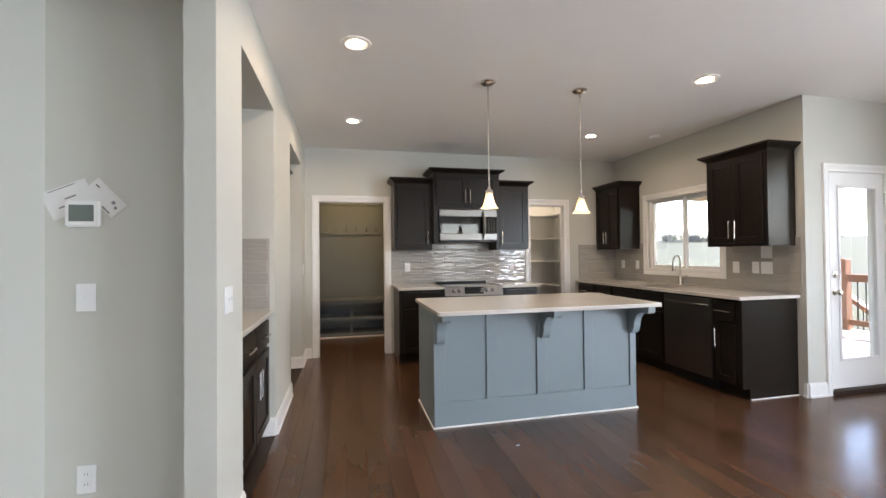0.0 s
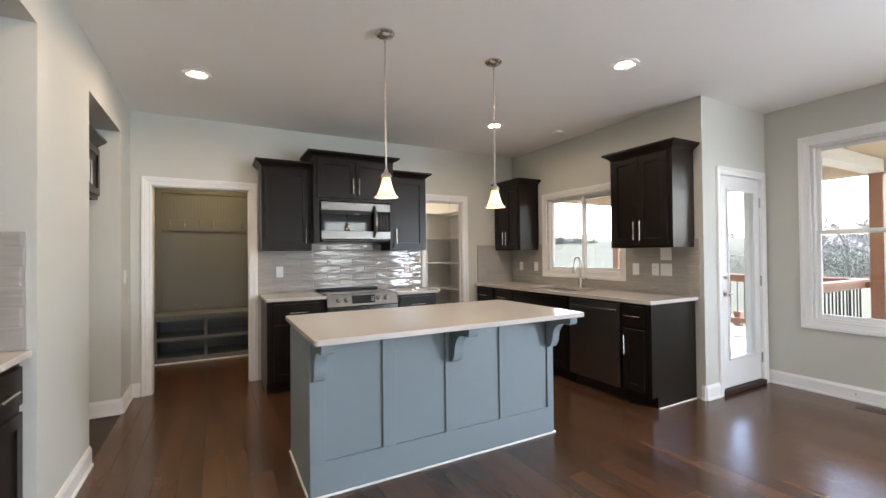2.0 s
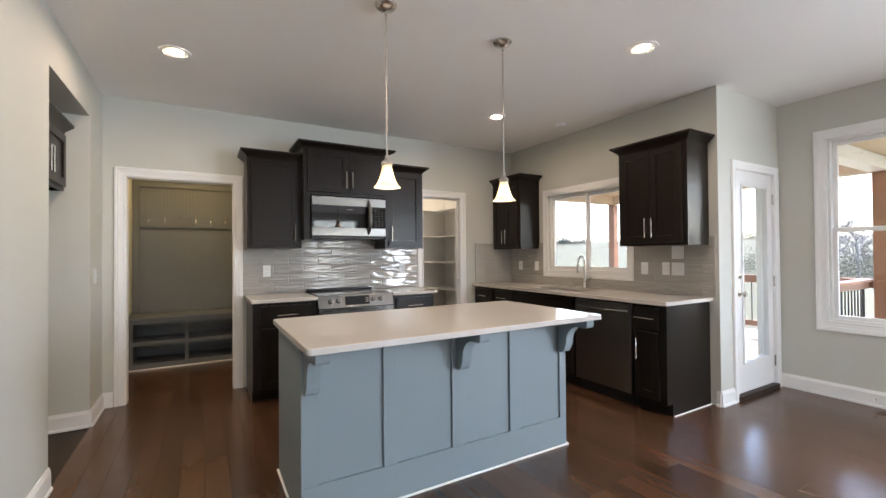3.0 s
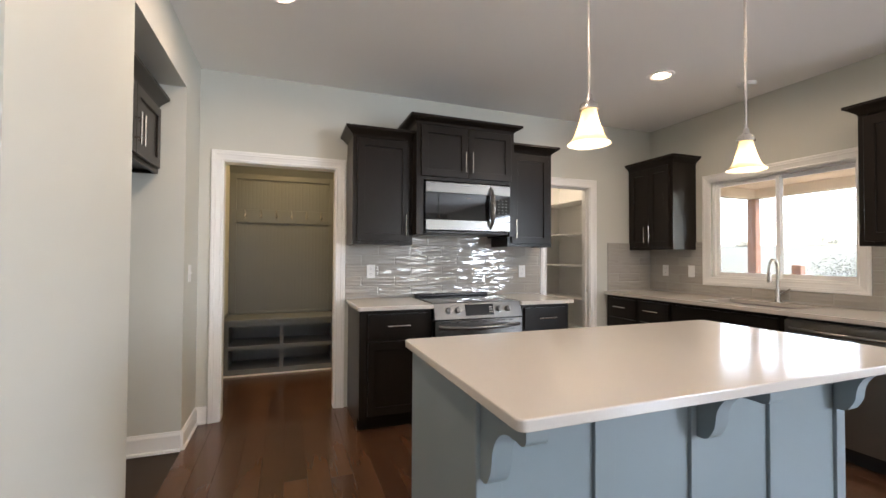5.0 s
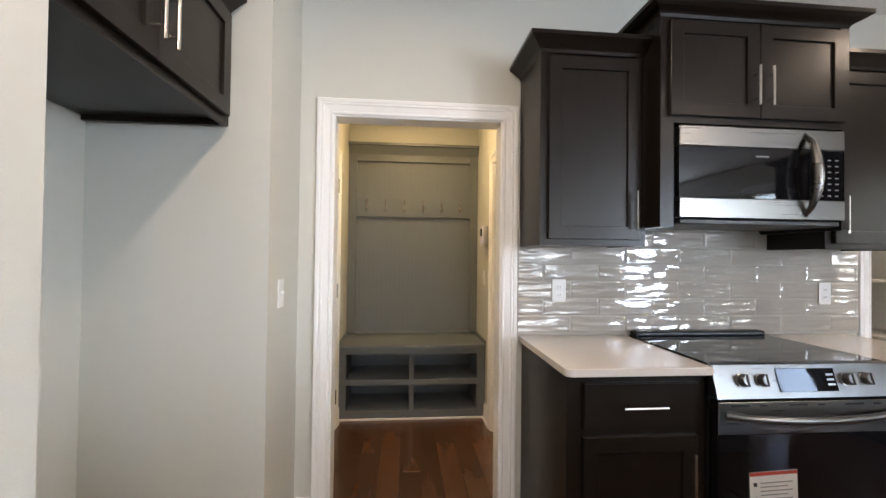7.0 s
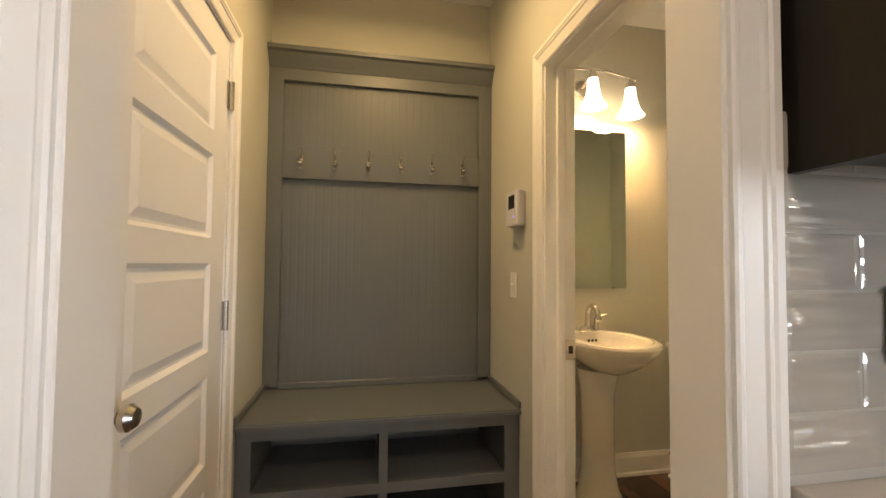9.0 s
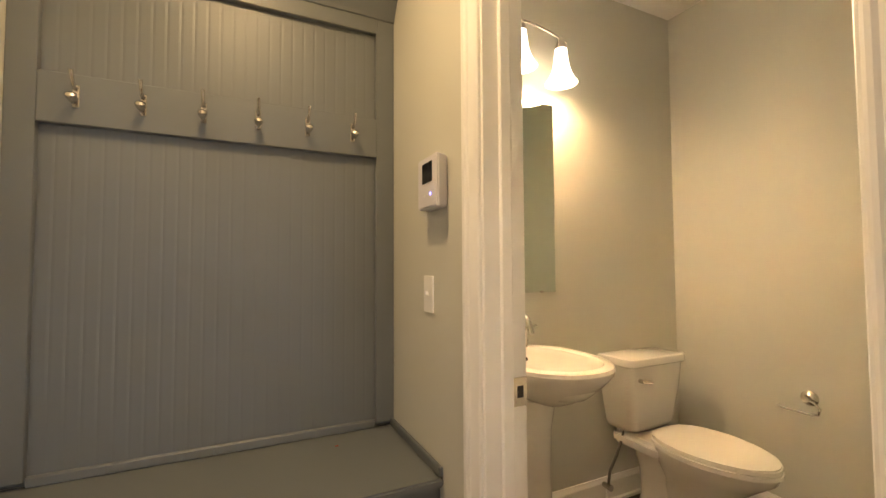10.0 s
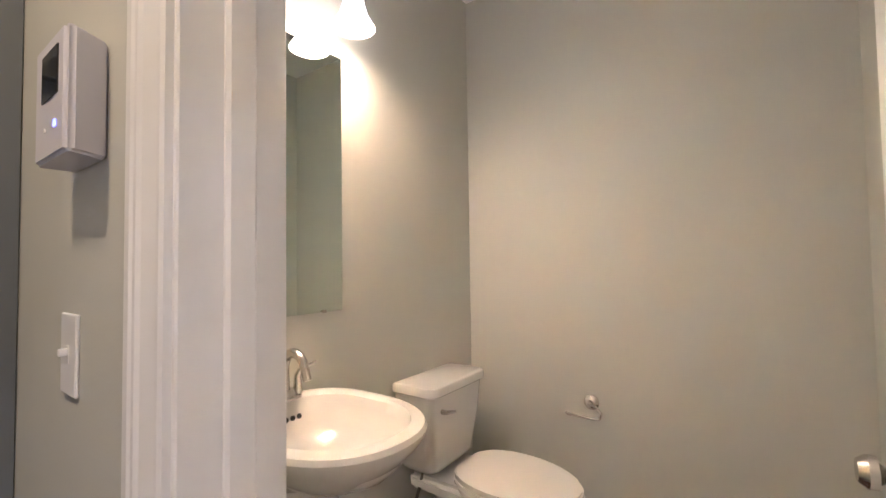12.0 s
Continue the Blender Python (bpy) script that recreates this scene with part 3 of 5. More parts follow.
mid = wall_cabinet(NORTH(1.10, 5.25), 0.885, 1.90, 2.366, 0.435, 2, "tall-set espresso cabinet above the microwave", crown_h=0.06)
part("side_panel", box_bm(1.10, 1.160, 5.25, 5.685, 1.455, 1.90), ESPRESSO, mid)
part("side_panel", box_bm(1.945, 1.985, 5.25, 5.685, 1.455, 1.90), ESPRESSO, mid)

# sink wall
base_cabinet(EAST(3.395, 3.335), 0.285, 0.62, [("drawer", 0.02, 0.225, 0.685, 0.855, "mid"), ("door", 0.02, 0.225, 0.125, 0.655, "left")],
             "narrow espresso base cabinet at the counter's end")
base_cabinet(EAST(3.395, 4.87), 0.905, 0.62, [("door", 0.03, 0.45, 0.125, 0.655, "right"), ("door", 0.455, 0.875, 0.125, 0.655, "left"), ("drawer", 0.03, 0.875, 0.685, 0.855, "")],
             "espresso sink base cabinet with two doors")
base_cabinet(EAST(3.395, 5.26), 0.385, 0.62, [("drawer", 0.02, 0.365, 0.685, 0.855, "mid"), ("door", 0.02, 0.365, 0.125, 0.655, "right")],
             "espresso base cabinet with one drawer and door")
base_cabinet(EAST(3.395, 5.685), 0.42, 0.62, [("drawer", 0.04, 0.40, 0.685, 0.855, "mid"), ("drawer", 0.04, 0.40, 0.42, 0.655, "mid"), ("drawer", 0.04, 0.40, 0.125, 0.40, "mid")],
             "espresso base cabinet with three drawers in the corner")
wall_cabinet(EAST(3.70, 3.69), 0.645, 1.362, 2.24, 0.315, 2, "espresso two-door wall cabinet beside the sink window")
wall_cabinet(EAST(3.70, 5.685), 0.565, 1.362, 2.24, 0.315, 2, "espresso two-door wall cabinet in the corner", left_crown=False)

# niches
base_cabinet(WEST(-0.555, 2.37), 0.97, 0.60, [("drawer", 0.03, 0.48, 0.685, 0.855, "mid"), ("drawer", 0.49, 0.94, 0.685, 0.855, "mid"),
             ("door", 0.03, 0.48, 0.125, 0.655, "right"), ("door", 0.49, 0.94, 0.125, 0.655, "left")], "espresso niche cabinet with two drawers and two doors")
wall_cabinet(WEST(-0.85, 2.37), 0.97, 1.372, 2.24, 0.315, 2, "espresso two-door cabinet above the niche counter", left_crown=False, right_crown=False)
wall_cabinet(WEST(-0.65, 4.25), 0.97, 1.80, 2.24, 0.51, 2, "espresso cabinet above the empty refrigerator space", left_crown=False, right_crown=False)


def rounded(x0, x1, y0, y1, radii, n=6):
    """The outline of a rectangle with rounded corners; radii in the order front left, front right, back right, back left."""
    ol = []
    for (cx, cy, sx, sy, a0), q in zip(((x0, y0, 1, 1, 180), (x1, y0, -1, 1, 270), (x1, y1, -1, -1, 0), (x0, y1, 1, -1, 90)), radii):
        q = max(q, 0.001)
        ol += [(cx + sx * q + q * math.cos(radians(a0 + 90 * k / n)), cy + sy * q + q * math.sin(radians(a0 + 90 * k / n))) for k in range(n + 1)]
    return ol


def slab(bm, outline, z0, z1, ease=0.004):
    """A plate of the given outline with an eased upper edge."""
    mx, my = (sum(p[i] for p in outline) / len(outline) for i in (0, 1))
    hx, hy = max(abs(p[0] - mx) for p in outline), max(abs(p[1] - my) for p in outline)
    rings = []
    for ins, z in ((ease / 2, z0), (0.0, z0 + ease / 2), (0.0, z1 - ease), (ease * 0.3, z1 - ease * 0.3), (ease, z1)):
        rings.append([bm.verts.new((x - ins * (x - mx) / hx, y - ins * (y - my) / hy, z)) for x, y in outline])
    n = len(outline)
    for p, q in zip(rings, rings[1:]):
        for k in range(n):
            bm.faces.new((p[k], p[(k + 1) % n], q[(k + 1) % n], q[k]))
    bm.faces.new(rings[0][::-1])
    bm.faces.new(rings[-1])
    return bm


def counter(x0, x1, y0, y1, label, hole=None, radii=(0.002, 0.002, 0.002, 0.002)):
    bm = bmesh.new()
    if hole:
        rings = []
        for z in (0.885, 0.915):
            for p0, p1, q0, q1 in ((x0, x1, y0, y1), hole):
                rings.append([bm.verts.new((x, y, z)) for x, y in ((p0, q0), (p1, q0), (p1, q1), (p0, q1))])
        for p, q in ((0, 1), (1, 3), (3, 2), (2, 0)):
            for k in range(4):
                bm.faces.new((rings[p][k], rings[p][(k + 1) % 4], rings[q][(k + 1) % 4], rings[q][k]))
    else:
        slab(bm, rounded(x0, x1, y0, y1, radii), 0.885, 0.915)
    return single("countertop", bm, QUARTZ, label, "countertop", "quartz countertops")


counter(0.612, 1.182, 5.04, 5.685, "white quartz counter between doorway and range", None, (0.025, 0.003, 0.002, 0.002))
counter(1.942, 2.468, 5.04, 5.685, "white quartz counter between range and pantry", None, (0.003, 0.025, 0.002, 0.002))
counter(3.345, 4.015, 3.02, 5.685, "long white quartz counter with an undermount sink", (3.50, 3.90, 4.00, 4.70))
counter(-1.165, -0.515, 2.365, 3.345, "white quartz counter in the niche")


# ---- island ----
def island():
    r = thing("kitchen_island", (1.525, 3.47, 0), "blue-grey painted kitchen island with panelled seating side", "kitchen island")
    part("body", box_bm(0.665, 2.385, 3.205, 3.80, 0.0, 0.884), ISLAND_BLUE, r)
    stiles = [(0.652, 0.735), (1.070, 1.152), (1.491, 1.572), (1.912, 1.992), (2.340, 2.398)]
    for a, b in stiles:
        part("stile", box_bm(a, b, 3.150, 3.2045, 0.1925, 0.883, 0.0015), ISLAND_BLUE, r)
    for (_, a), (b, _) in zip(stiles, stiles[1:]):
        part("panel", box_bm(a + 0.0005, b - 0.0005, 3.163, 3.2045, 0.1925, 0.883), ISLAND_BLUE, r)
    part("bottom_rail", box_bm(0.652, 2.398, 3.150, 3.2045, 0.012, 0.192, 0.002), ISLAND_BLUE, r)
    for x, s in ((0.6645, -1), (2.3855, 1)):
        lo, hi = sorted((x, x + s * 0.014))
        part("side_panel", box_bm(lo, hi, 3.152, 3.80, 0.012, 0.883, 0.002), ISLAND_BLUE, r)
    part("shoe_moulding", box_bm(0.640, 2.410, 3.138, 3.15, 0.0, 0.014, 0.004), TRIM, r, "pale shoe moulding along the floor")
    part("shoe_moulding", box_bm(0.638, 0.650, 3.15, 3.80, 0.0, 0.014, 0.004), TRIM, r, "pale shoe moulding along the floor")
    part("shoe_moulding", box_bm(2.400, 2.412, 3.15, 3.80, 0.0, 0.014, 0.004), TRIM, r, "pale shoe moulding along the floor")
    top = slab(bmesh.new(), rounded(0.622, 2.432, 2.865, 3.834, (0.024,) * 4), 0.885, 0.915)
    single("countertop", top, QUARTZ, "white quartz island top with a seating overhang", "countertop", "quartz countertops")
    # profile of a corbel: scrolls down from the counter to the panel
    prof = [(3.151, 0.884), (2.905, 0.884), (2.905, 0.848), (2.908, 0.838), (2.916, 0.830), (2.930, 0.826), (2.952, 0.828)]
    for k in range(1, 10):
        a = math.pi / 2 * k / 9
        prof.append((2.975 + 0.105 * math.sin(a), 0.828 - 0.118 * (1 - math.cos(a))))
    prof += [(3.084, 0.690), (3.096, 0.665), (3.108, 0.648), (3.125, 0.640), (3.151, 0.640)]
    for x in (0.664, 1.518, 2.330):
        bm = prism(bmesh.new(), prof, "x", x, x + 0.062)
        part("corbel", bm, ISLAND_BLUE, r, "", True)


island()


# ---- appliances ----
def bowed_bar(p0, p1, bow, r, n=9):
    """A bar from p0 to p1 that swells outward by the vector bow, with its ends turned in."""
    p0, p1, bow = Vector(p0), Vector(p1), Vector(bow)
    pts = [p0 + (p1 - p0) * k / n + bow * math.sin(math.pi * k / n) ** 0.55 for k in range(n + 1)]
    return tube(bmesh.new(), pts, r, 12)


def kitchen_range():
    x0, x1, yf = 1.186, 1.938, 5.03
    r = thing("range", ((x0 + x1) / 2, 5.36, 0), "stainless electric range with black glass door and cooktop", "stove")
    part("body", box_bm(x0, x1, yf + 0.05, 5.675, 0.03, 0.905), BLACK, r)
    part("cooktop", box_bm(x0 - 0.004, x1 + 0.004, yf + 0.055, 5.64, 0.906, 0.922, 0.004, 2), BLACK_GLASS, r, "black ceramic glass cooktop")
    part("rear_trim", box_bm(x0 + 0.02, x1 - 0.02, 5.61, 5.672, 0.922, 0.944, 0.006), BLACK, r, "black vent trim")
    panel = prism(bmesh.new(), [(yf - 0.002, 0.800), (yf + 0.055, 0.800), (yf + 0.075, 0.921), (yf + 0.045, 0.921), (yf + 0.035, 0.917)], "x", x0, x1)
    front = part("control_panel", panel, STEEL, r, "slanted stainless control panel")
    tilt = math.degrees(math.atan2(0.037, 0.117))

    def on_panel(x, z):
        return pose(x, yf - 0.002 + (z - 0.80) * 0.316 - 0.001, z, -tilt)
    part("display", place(box_bm(-0.122, 0.122, -0.003, 0.0, -0.043, 0.043, 0.002), on_panel(1.563, 0.862)), BLACK_GLASS, front, "dark glass display")
    for k in range(3):
        part("key_row", place(box_bm(0.082, 0.112, -0.0045, -0.0032, -0.022 + 0.018 * k, -0.014 + 0.018 * k), on_panel(1.563, 0.862)), DARK_STEEL, front)
    for x in (1.300, 1.378, 1.730, 1.808):
        k = lathe(bmesh.new(), [(0.0, 0.030), (0.019, 0.030), (0.022, 0.026), (0.023, 0.004), (0.028, 0.003), (0.028, 0)], n=24)
        box(k, -0.005, 0.005, -0.021, 0.021, 0.029, 0.036, 0.002)
        k.transform(on_panel(x, 0.862) @ pose(0, 0, 0, 90))
        part("knob", k, STEEL, front, "round stainless burner knob", True)
    door = part("oven_door", box_bm(x0 + 0.003, x1 - 0.003, yf, yf + 0.048, 0.235, 0.788, 0.004, 2), BLACK_GLASS, r, "black glass oven door")
    part("door_trim", box_bm(x0 + 0.002, x1 - 0.002, yf - 0.004, yf + 0.0, 0.668, 0.789, 0.002), STEEL, door, "stainless door head")
    for k in range(6):
        x = x0 + 0.05 + 0.117 * k
        part("vent_slot", box_bm(x, x + (0.075 if k % 2 == 0 else 0.03), yf - 0.0055, yf - 0.0035, 0.772, 0.779), BLACK, door)
    part("door_handle", bowed_bar((x0 + 0.03, yf - 0.005, 0.742), (x1 - 0.03, yf - 0.005, 0.742), (0, -0.052, -0.008), 0.014), STEEL, door, "bowed stainless handle", True)
    dr = part("drawer", box_bm(x0 + 0.003, x1 - 0.003, yf, yf + 0.048, 0.045, 0.225, 0.004, 2), STEEL, r, "stainless storage drawer")
    part("drawer_handle", bowed_bar((x0 + 0.03, yf - 0.002, 0.19), (x1 - 0.03, yf - 0.002, 0.19), (0, -0.045, -0.006), 0.013), STEEL, dr, "", True)
    for x in (x0 + 0.05, x1 - 0.05):
        for y in (yf + 0.1, 5.6):
            part("foot", tube(bmesh.new(), [(x, y, 0), (x, y, 0.032)], 0.018), BLACK, r)
    part("badge", box_bm(1.53, 1.60, yf - 0.001, yf + 0.001, 0.285, 0.291), STEEL, door)
    t = thing("appliance_tag", (1.412, yf - 0.003, 0.39), "white paper tag with a red band on the oven", "tag")
    card = box_bm(-0.096, 0.096, -0.001, 0.0, 0.0, 0.138)
    m = pose(1.412, yf - 0.0025, 0.393, 0, -2.0, 0)
    part("card", place(card, m), PAPER, t)
    part("red_band", place(box_bm(-0.096, 0.096, -0.0022, -0.0012, 0.124, 0.137), m), RED, t, "red printed band")
    for z in (0.085, 0.03):
        part("dot", place(box_bm(-0.082, -0.068, -0.0022, -0.0012, z, z + 0.014), m), BLACK, t)
    for k in range(5):
        part("text_line", place(box_bm(-0.055, 0.075 - 0.02 * (k % 2), -0.0022, -0.0012, 0.035 + 0.015 * k, 0.038 + 0.015 * k), m), GREY_INK, t)


RED = material("red_print", (0.42, 0.05, 0.03), 0.6, var=0.03)
GREY_INK = material("grey_print", (0.20, 0.20, 0.20), 0.7, var=0.02)
PALE_INK = material("pale_grey_print", (0.24, 0.22, 0.24), 0.7, var=0.02)
kitchen_range()


def microwave():
    x0, x1, yf, z0, z1 = 1.172, 1.938, 5.232, 1.490, 1.886
    r = thing("microwave", ((x0 + x1) / 2, 5.45, z0), "stainless over-range microwave with black glass door", "microwave")
    part("body", box_bm(x0, x1, yf + 0.03, 5.675, z0, z1, 0.004), BLACK, r)
    d = part("door", box_bm(x0, 1.765, yf, yf + 0.03, z0 + 0.09, z1 - 0.088), BLACK_GLASS, r, "black glass door")
    part("upper_band", box_bm(x0, x1, yf - 0.004, yf + 0.029, z1 - 0.087, z1, 0.003), STEEL, r, "stainless upper band")
    part("lower_band", box_bm(x0, x1, yf - 0.004, yf + 0.029, z0 + 0.004, z0 + 0.089, 0.003), STEEL, r, "stainless lower band")
    c = part("control_panel", box_bm(1.768, x1, yf, yf + 0.03, z0 + 0.09, z1 - 0.088), BLACK_GLASS, r, "black control panel")
    for i in range(3):
        for j in range(7):
            x, z = 1.822 + 0.036 * i, z0 + 0.108 + 0.026 * j
            part("key", box_bm(x, x + 0.015, yf - 0.0012, yf + 0.001, z, z + 0.005), GREY_INK, c)
    part("handle", bowed_bar((1.750, yf + 0.002, z0 + 0.02), (1.750, yf + 0.002, z1 - 0.02), (0, -0.062, 0), [0.008, 0.013, 0.017, 0.020, 0.021, 0.021, 0.020, 0.017, 0.013, 0.008]), STEEL, r, "bowed stainless door handle", True)
    part("badge", box_bm(1.52, 1.58, yf - 0.0015, yf + 0.001, z1 - 0.128, z1 - 0.120), GREY_INK, d)
    part("vent_grille", box_bm(x0 + 0.01, x1 - 0.01, yf + 0.01, 5.60, z0 - 0.022, z0 - 0.0005, 0.004), BLACK, r, "black underside vent")


microwave()


def dishwasher():
    y0, y1, xf = 3.345, 3.958, 3.372
    r = thing("dishwasher", (3.7, (y0 + y1) / 2, 0), "slate stainless dishwasher with a bar handle", "dishwasher")
    part("body", box_bm(xf + 0.035, 3.98, y0 + 0.008, y1 - 0.008, 0.10, 0.878), BLACK, r)
    part("door", box_bm(xf, xf + 0.034, y0 + 0.004, y1 - 0.004, 0.112, 0.862, 0.006, 2), DARK_STEEL, r)
    part("toe_panel", box_bm(xf + 0.09, xf + 0.11, y0 + 0.008, y1 - 0.008, 0.0, 0.105), BLACK, r)
    part("handle", bowed_bar((xf - 0.001, y0 + 0.04, 0.800), (xf - 0.001, y1 - 0.04, 0.800), (-0.045, 0, 0), 0.011), STEEL, r, "stainless bar handle", True)


dishwasher()
single("filler_strip", box_bm(3.397, 3.95, 3.337, 3.343, 0.10, 0.883), ESPRESSO, "thin espresso filler beside the dishwasher", "filler strip")


def sink():
    r = thing("kitchen_sink", (3.70, 4.35, 0.70), "stainless undermount sink in the quartz counter", "sink")
    bm = bmesh.new()
    x0, x1, y0, y1, zt, zb = 3.492, 3.908, 3.992, 4.708, 0.884, 0.69
    w = 0.012
    for a in ((x0, x0 + w, y0, y1), (x1 - w, x1, y0, y1), (x0 + w, x1 - w, y0, y0 + w), (x0 + w, x1 - w, y1 - w, y1)):
        box(bm, *a, zb, zt)
    box(bm, x0, x1, y0, y1, zb - w, zb)
    part("basin", bm, STEEL, r)
    part("drain", lathe(bmesh.new(), [(0.045, 0.0), (0.045, 0.004), (0.03, 0.003), (0.0, 0.001)], (3.70, 4.35, zb + 0.0005)), NICKEL, r, "", True)
    f = thing("kitchen_faucet", (3.955, 4.36, 0.915), "tall brushed nickel pull-down faucet", "faucet")
    x, y, z = 3.955, 4.34, 0.9155
    part("base", lathe(bmesh.new(), [(0.027, 0), (0.027, 0.01), (0.021, 0.02), (0.019, 0.10), (0.016, 0.115), (0.0, 0.118)], (x, y, z)), NICKEL, f, "", True)
    pts = [(x, y, z + 0.11), (x, y, z + 0.28)] + [(x - 0.05 + 0.05 * math.cos(a), y, z + 0.28 + 0.07 * math.sin(a)) for a in (math.pi * k / 10 for k in range(1, 10))]
    pts += [(x - 0.10, y, z + 0.27)]
    part("spout", tube(bmesh.new(), pts, 0.012, 12), NICKEL, f, "", True)
    part("spray_head", lathe(bmesh.new(), [(0.0, 0.0), (0.018, 0.0), (0.020, 0.03), (0.014, 0.10), (0.013, 0.115)], (x - 0.10, y, z + 0.165)), NICKEL, f, "", True)
    part("lever", tube(bmesh.new(), [(x, y, z + 0.07), (x, y - 0.035, z + 0.075), (x, y - 0.095, z + 0.115)], [0.009, 0.008, 0.006]), NICKEL, f, "", True)


sink()


# ---- lamps ----
WARM = (1.0, 0.83, 0.62)
SHADE = [(0.028, 0.0), (0.030, -0.010), (0.036, -0.035), (0.044, -0.065), (0.055, -0.100), (0.068, -0.125), (0.084, -0.140), (0.0855, -0.1435),
         (0.081, -0.140), (0.064, -0.122), (0.051, -0.098), (0.040, -0.063), (0.032, -0.033), (0.026, -0.010), (0.024, 0.0)]


def pendant(x, y, zb):
    r = thing("pendant_light", (x, y, H), "brushed nickel pendant with a flared frosted glass shade", "pendant light", "pendants over the island")
    part("canopy", lathe(bmesh.new(), [(0.062, 0.0), (0.062, -0.008), (0.050, -0.022), (0.025, -0.032), (0.010, -0.036), (0.0, -0.037)], (x, y, H - 0.0005)), NICKEL, r, "", True)
    part("rod", tube(bmesh.new(), [(x, y, H - 0.03), (x, y, zb + 0.17)], 0.005), NICKEL, r, "", True)
    part("swivel", lathe(bmesh.new(), [(0.0, 0.012), (0.009, 0.010), (0.009, -0.010), (0.0, -0.012)], (x, y, H - 0.05)), NICKEL, r, "", True)
    part("coupling", lathe(bmesh.new(), [(0.0, 0.01), (0.007, 0.01), (0.007, -0.01), (0.0, -0.01)], (x, y, (H + zb) / 2 + 0.05)), NICKEL, r, "", True)
    part("socket_cap", lathe(bmesh.new(), [(0.0, 0.055), (0.010, 0.052), (0.014, 0.030), (0.030, 0.018), (0.034, 0.004), (0.034, -0.004), (0.0, -0.004)], (x, y, zb + 0.127)), NICKEL, r, "", True)
    part("shade", lathe(bmesh.new(), [(0.88 * a, 0.87 * b) for a, b in SHADE], (x, y, zb + 0.125), 32), PENDANT_GLASS, r, "lit frosted glass shade", True)
    point_lamp("pendant_bulb", (x, y, zb + 0.035), PENDANT_W, WARM, 0.03)


def downlight(x, y, watts):
    r = thing("recessed_light", (x, y, H), "round recessed ceiling downlight with white trim, lit", "ceiling light", "recessed downlights")
    part("trim_ring", lathe(bmesh.new(), [(0.098, 0.0), (0.096, -0.005), (0.074, -0.008), (0.066, -0.003), (0.050, -0.0022), (0.049, 0.0)], (x, y, H - 0.0005), 32), TRIM, r, "", True)
    part("lens", lathe(bmesh.new(), [(0.0, 0.0), (0.049, 0.0), (0.049, -0.001), (0.0, -0.0012)], (x, y, H - 0.0015), 32), LED, r, "glowing lens")
    disc_lamp("downlight_lamp", (x, y, H - 0.010), watts, WARM, 0.09, 165)


PENDANT_W, DOWN_W = 0.20, 0.38
pendant(1.148, 3.270, 1.680)
pendant(1.983, 3.278, 1.654)
for _x, _y in ((0.09, 2.86), (0.09, 4.49), (2.88, 2.87), (2.88, 4.52)):
    downlight(_x, _y, DOWN_W)
single("smoke_detector", lathe(bmesh.new(), [(0.065, 0), (0.065, -0.012), (0.055, -0.028), (0.0, -0.030)], (3.66, 4.375, H)), PLASTIC,
       "round white ceiling vent cover", "ceiling vent", smooth=True)


# ---- plates and small fittings ----
def plate(axis, face, out, a, z, kind, w=0.072, h=0.118, gangs=1, label="", group="wall plates"):
    """A wall plate standing off the face; kind toggle, rocker, outlet or blank."""
    at = (face, a, z) if axis == "x" else (a, face, z)
    cat = {"outlet": "outlet", "blank": "wall plate"}.get(kind, "light switch")
    nm = {"outlet": "wall_outlet", "blank": "blank_plate"}.get(kind, "light_switch")
    r = thing(nm, at, label or f"white plastic {cat} on the wall", cat, group)

    def put(name, u0, u1, d0, d1, w0, w1, mat=PLASTIC, bevel=0.0015):
        lo, hi = sorted((face + out * d0, face + out * d1))
        u0, u1 = a + u0, a + u1
        part(name, box_bm(*((lo, hi, u0, u1) if axis == "x" else (u0, u1, lo, hi)), z + w0, z + w1, bevel=bevel), mat, r)
    put("plate", -w / 2, w / 2, 0.0005, 0.006, -h / 2, h / 2)
    for g in range(gangs):
        c = (g - (gangs - 1) / 2) * 0.046
        if kind == "outlet":
            for s in (-0.021, 0.021):
                put("socket", c - 0.017, c + 0.017, 0.0055, 0.0075, s - 0.014, s + 0.014)
                for q in (-0.006, 0.006):
                    put("slot", c + q - 0.001, c + q + 0.001, 0.0072, 0.0078, s - 0.004, s + 0.005, BLACK, 0)
        elif kind == "toggle":
            put("collar", c - 0.006, c + 0.006, 0.0055, 0.007, -0.013, 0.013)
            put("toggle", c - 0.004, c + 0.004, 0.0065, 0.017, -0.002, 0.009)
        elif kind == "rocker":
            put("rocker", c - 0.0165, c + 0.0165, 0.0055, 0.009, -0.033, 0.033)
    return r


plate("y", 2.15, -1, -1.069, 1.144, "toggle", label="white toggle switch under the thermostat")
plate("y", 2.15, -1, -1.066, 0.373, "outlet", label="white outlet low on the thermostat wall")
plate("x", XL, 1, 2.095, 1.12, "toggle", w=0.118, gangs=2, label="white double switch plate on the pier")
plate("x", XL, 1, 5.40, 1.152, "toggle", label="white toggle switch beside the mudroom doorway")
plate("x", XR - 0.016, -1, 3.641, 1.148, "rocker", label="white switch on the tile beside the sink")
plate("x", XR - 0.016, -1, 3.425, 1.150, "outlet", label="white outlet on the tile backsplash")
plate("x", XR - 0.016, -1, 3.312, 1.150, "blank", w=0.115, label="white blank plate on the tile backsplash")
plate("x", XR - 0.016, -1, 3.312, 1.300, "blank", w=0.110, label="white blank plate under the wall cabinet")
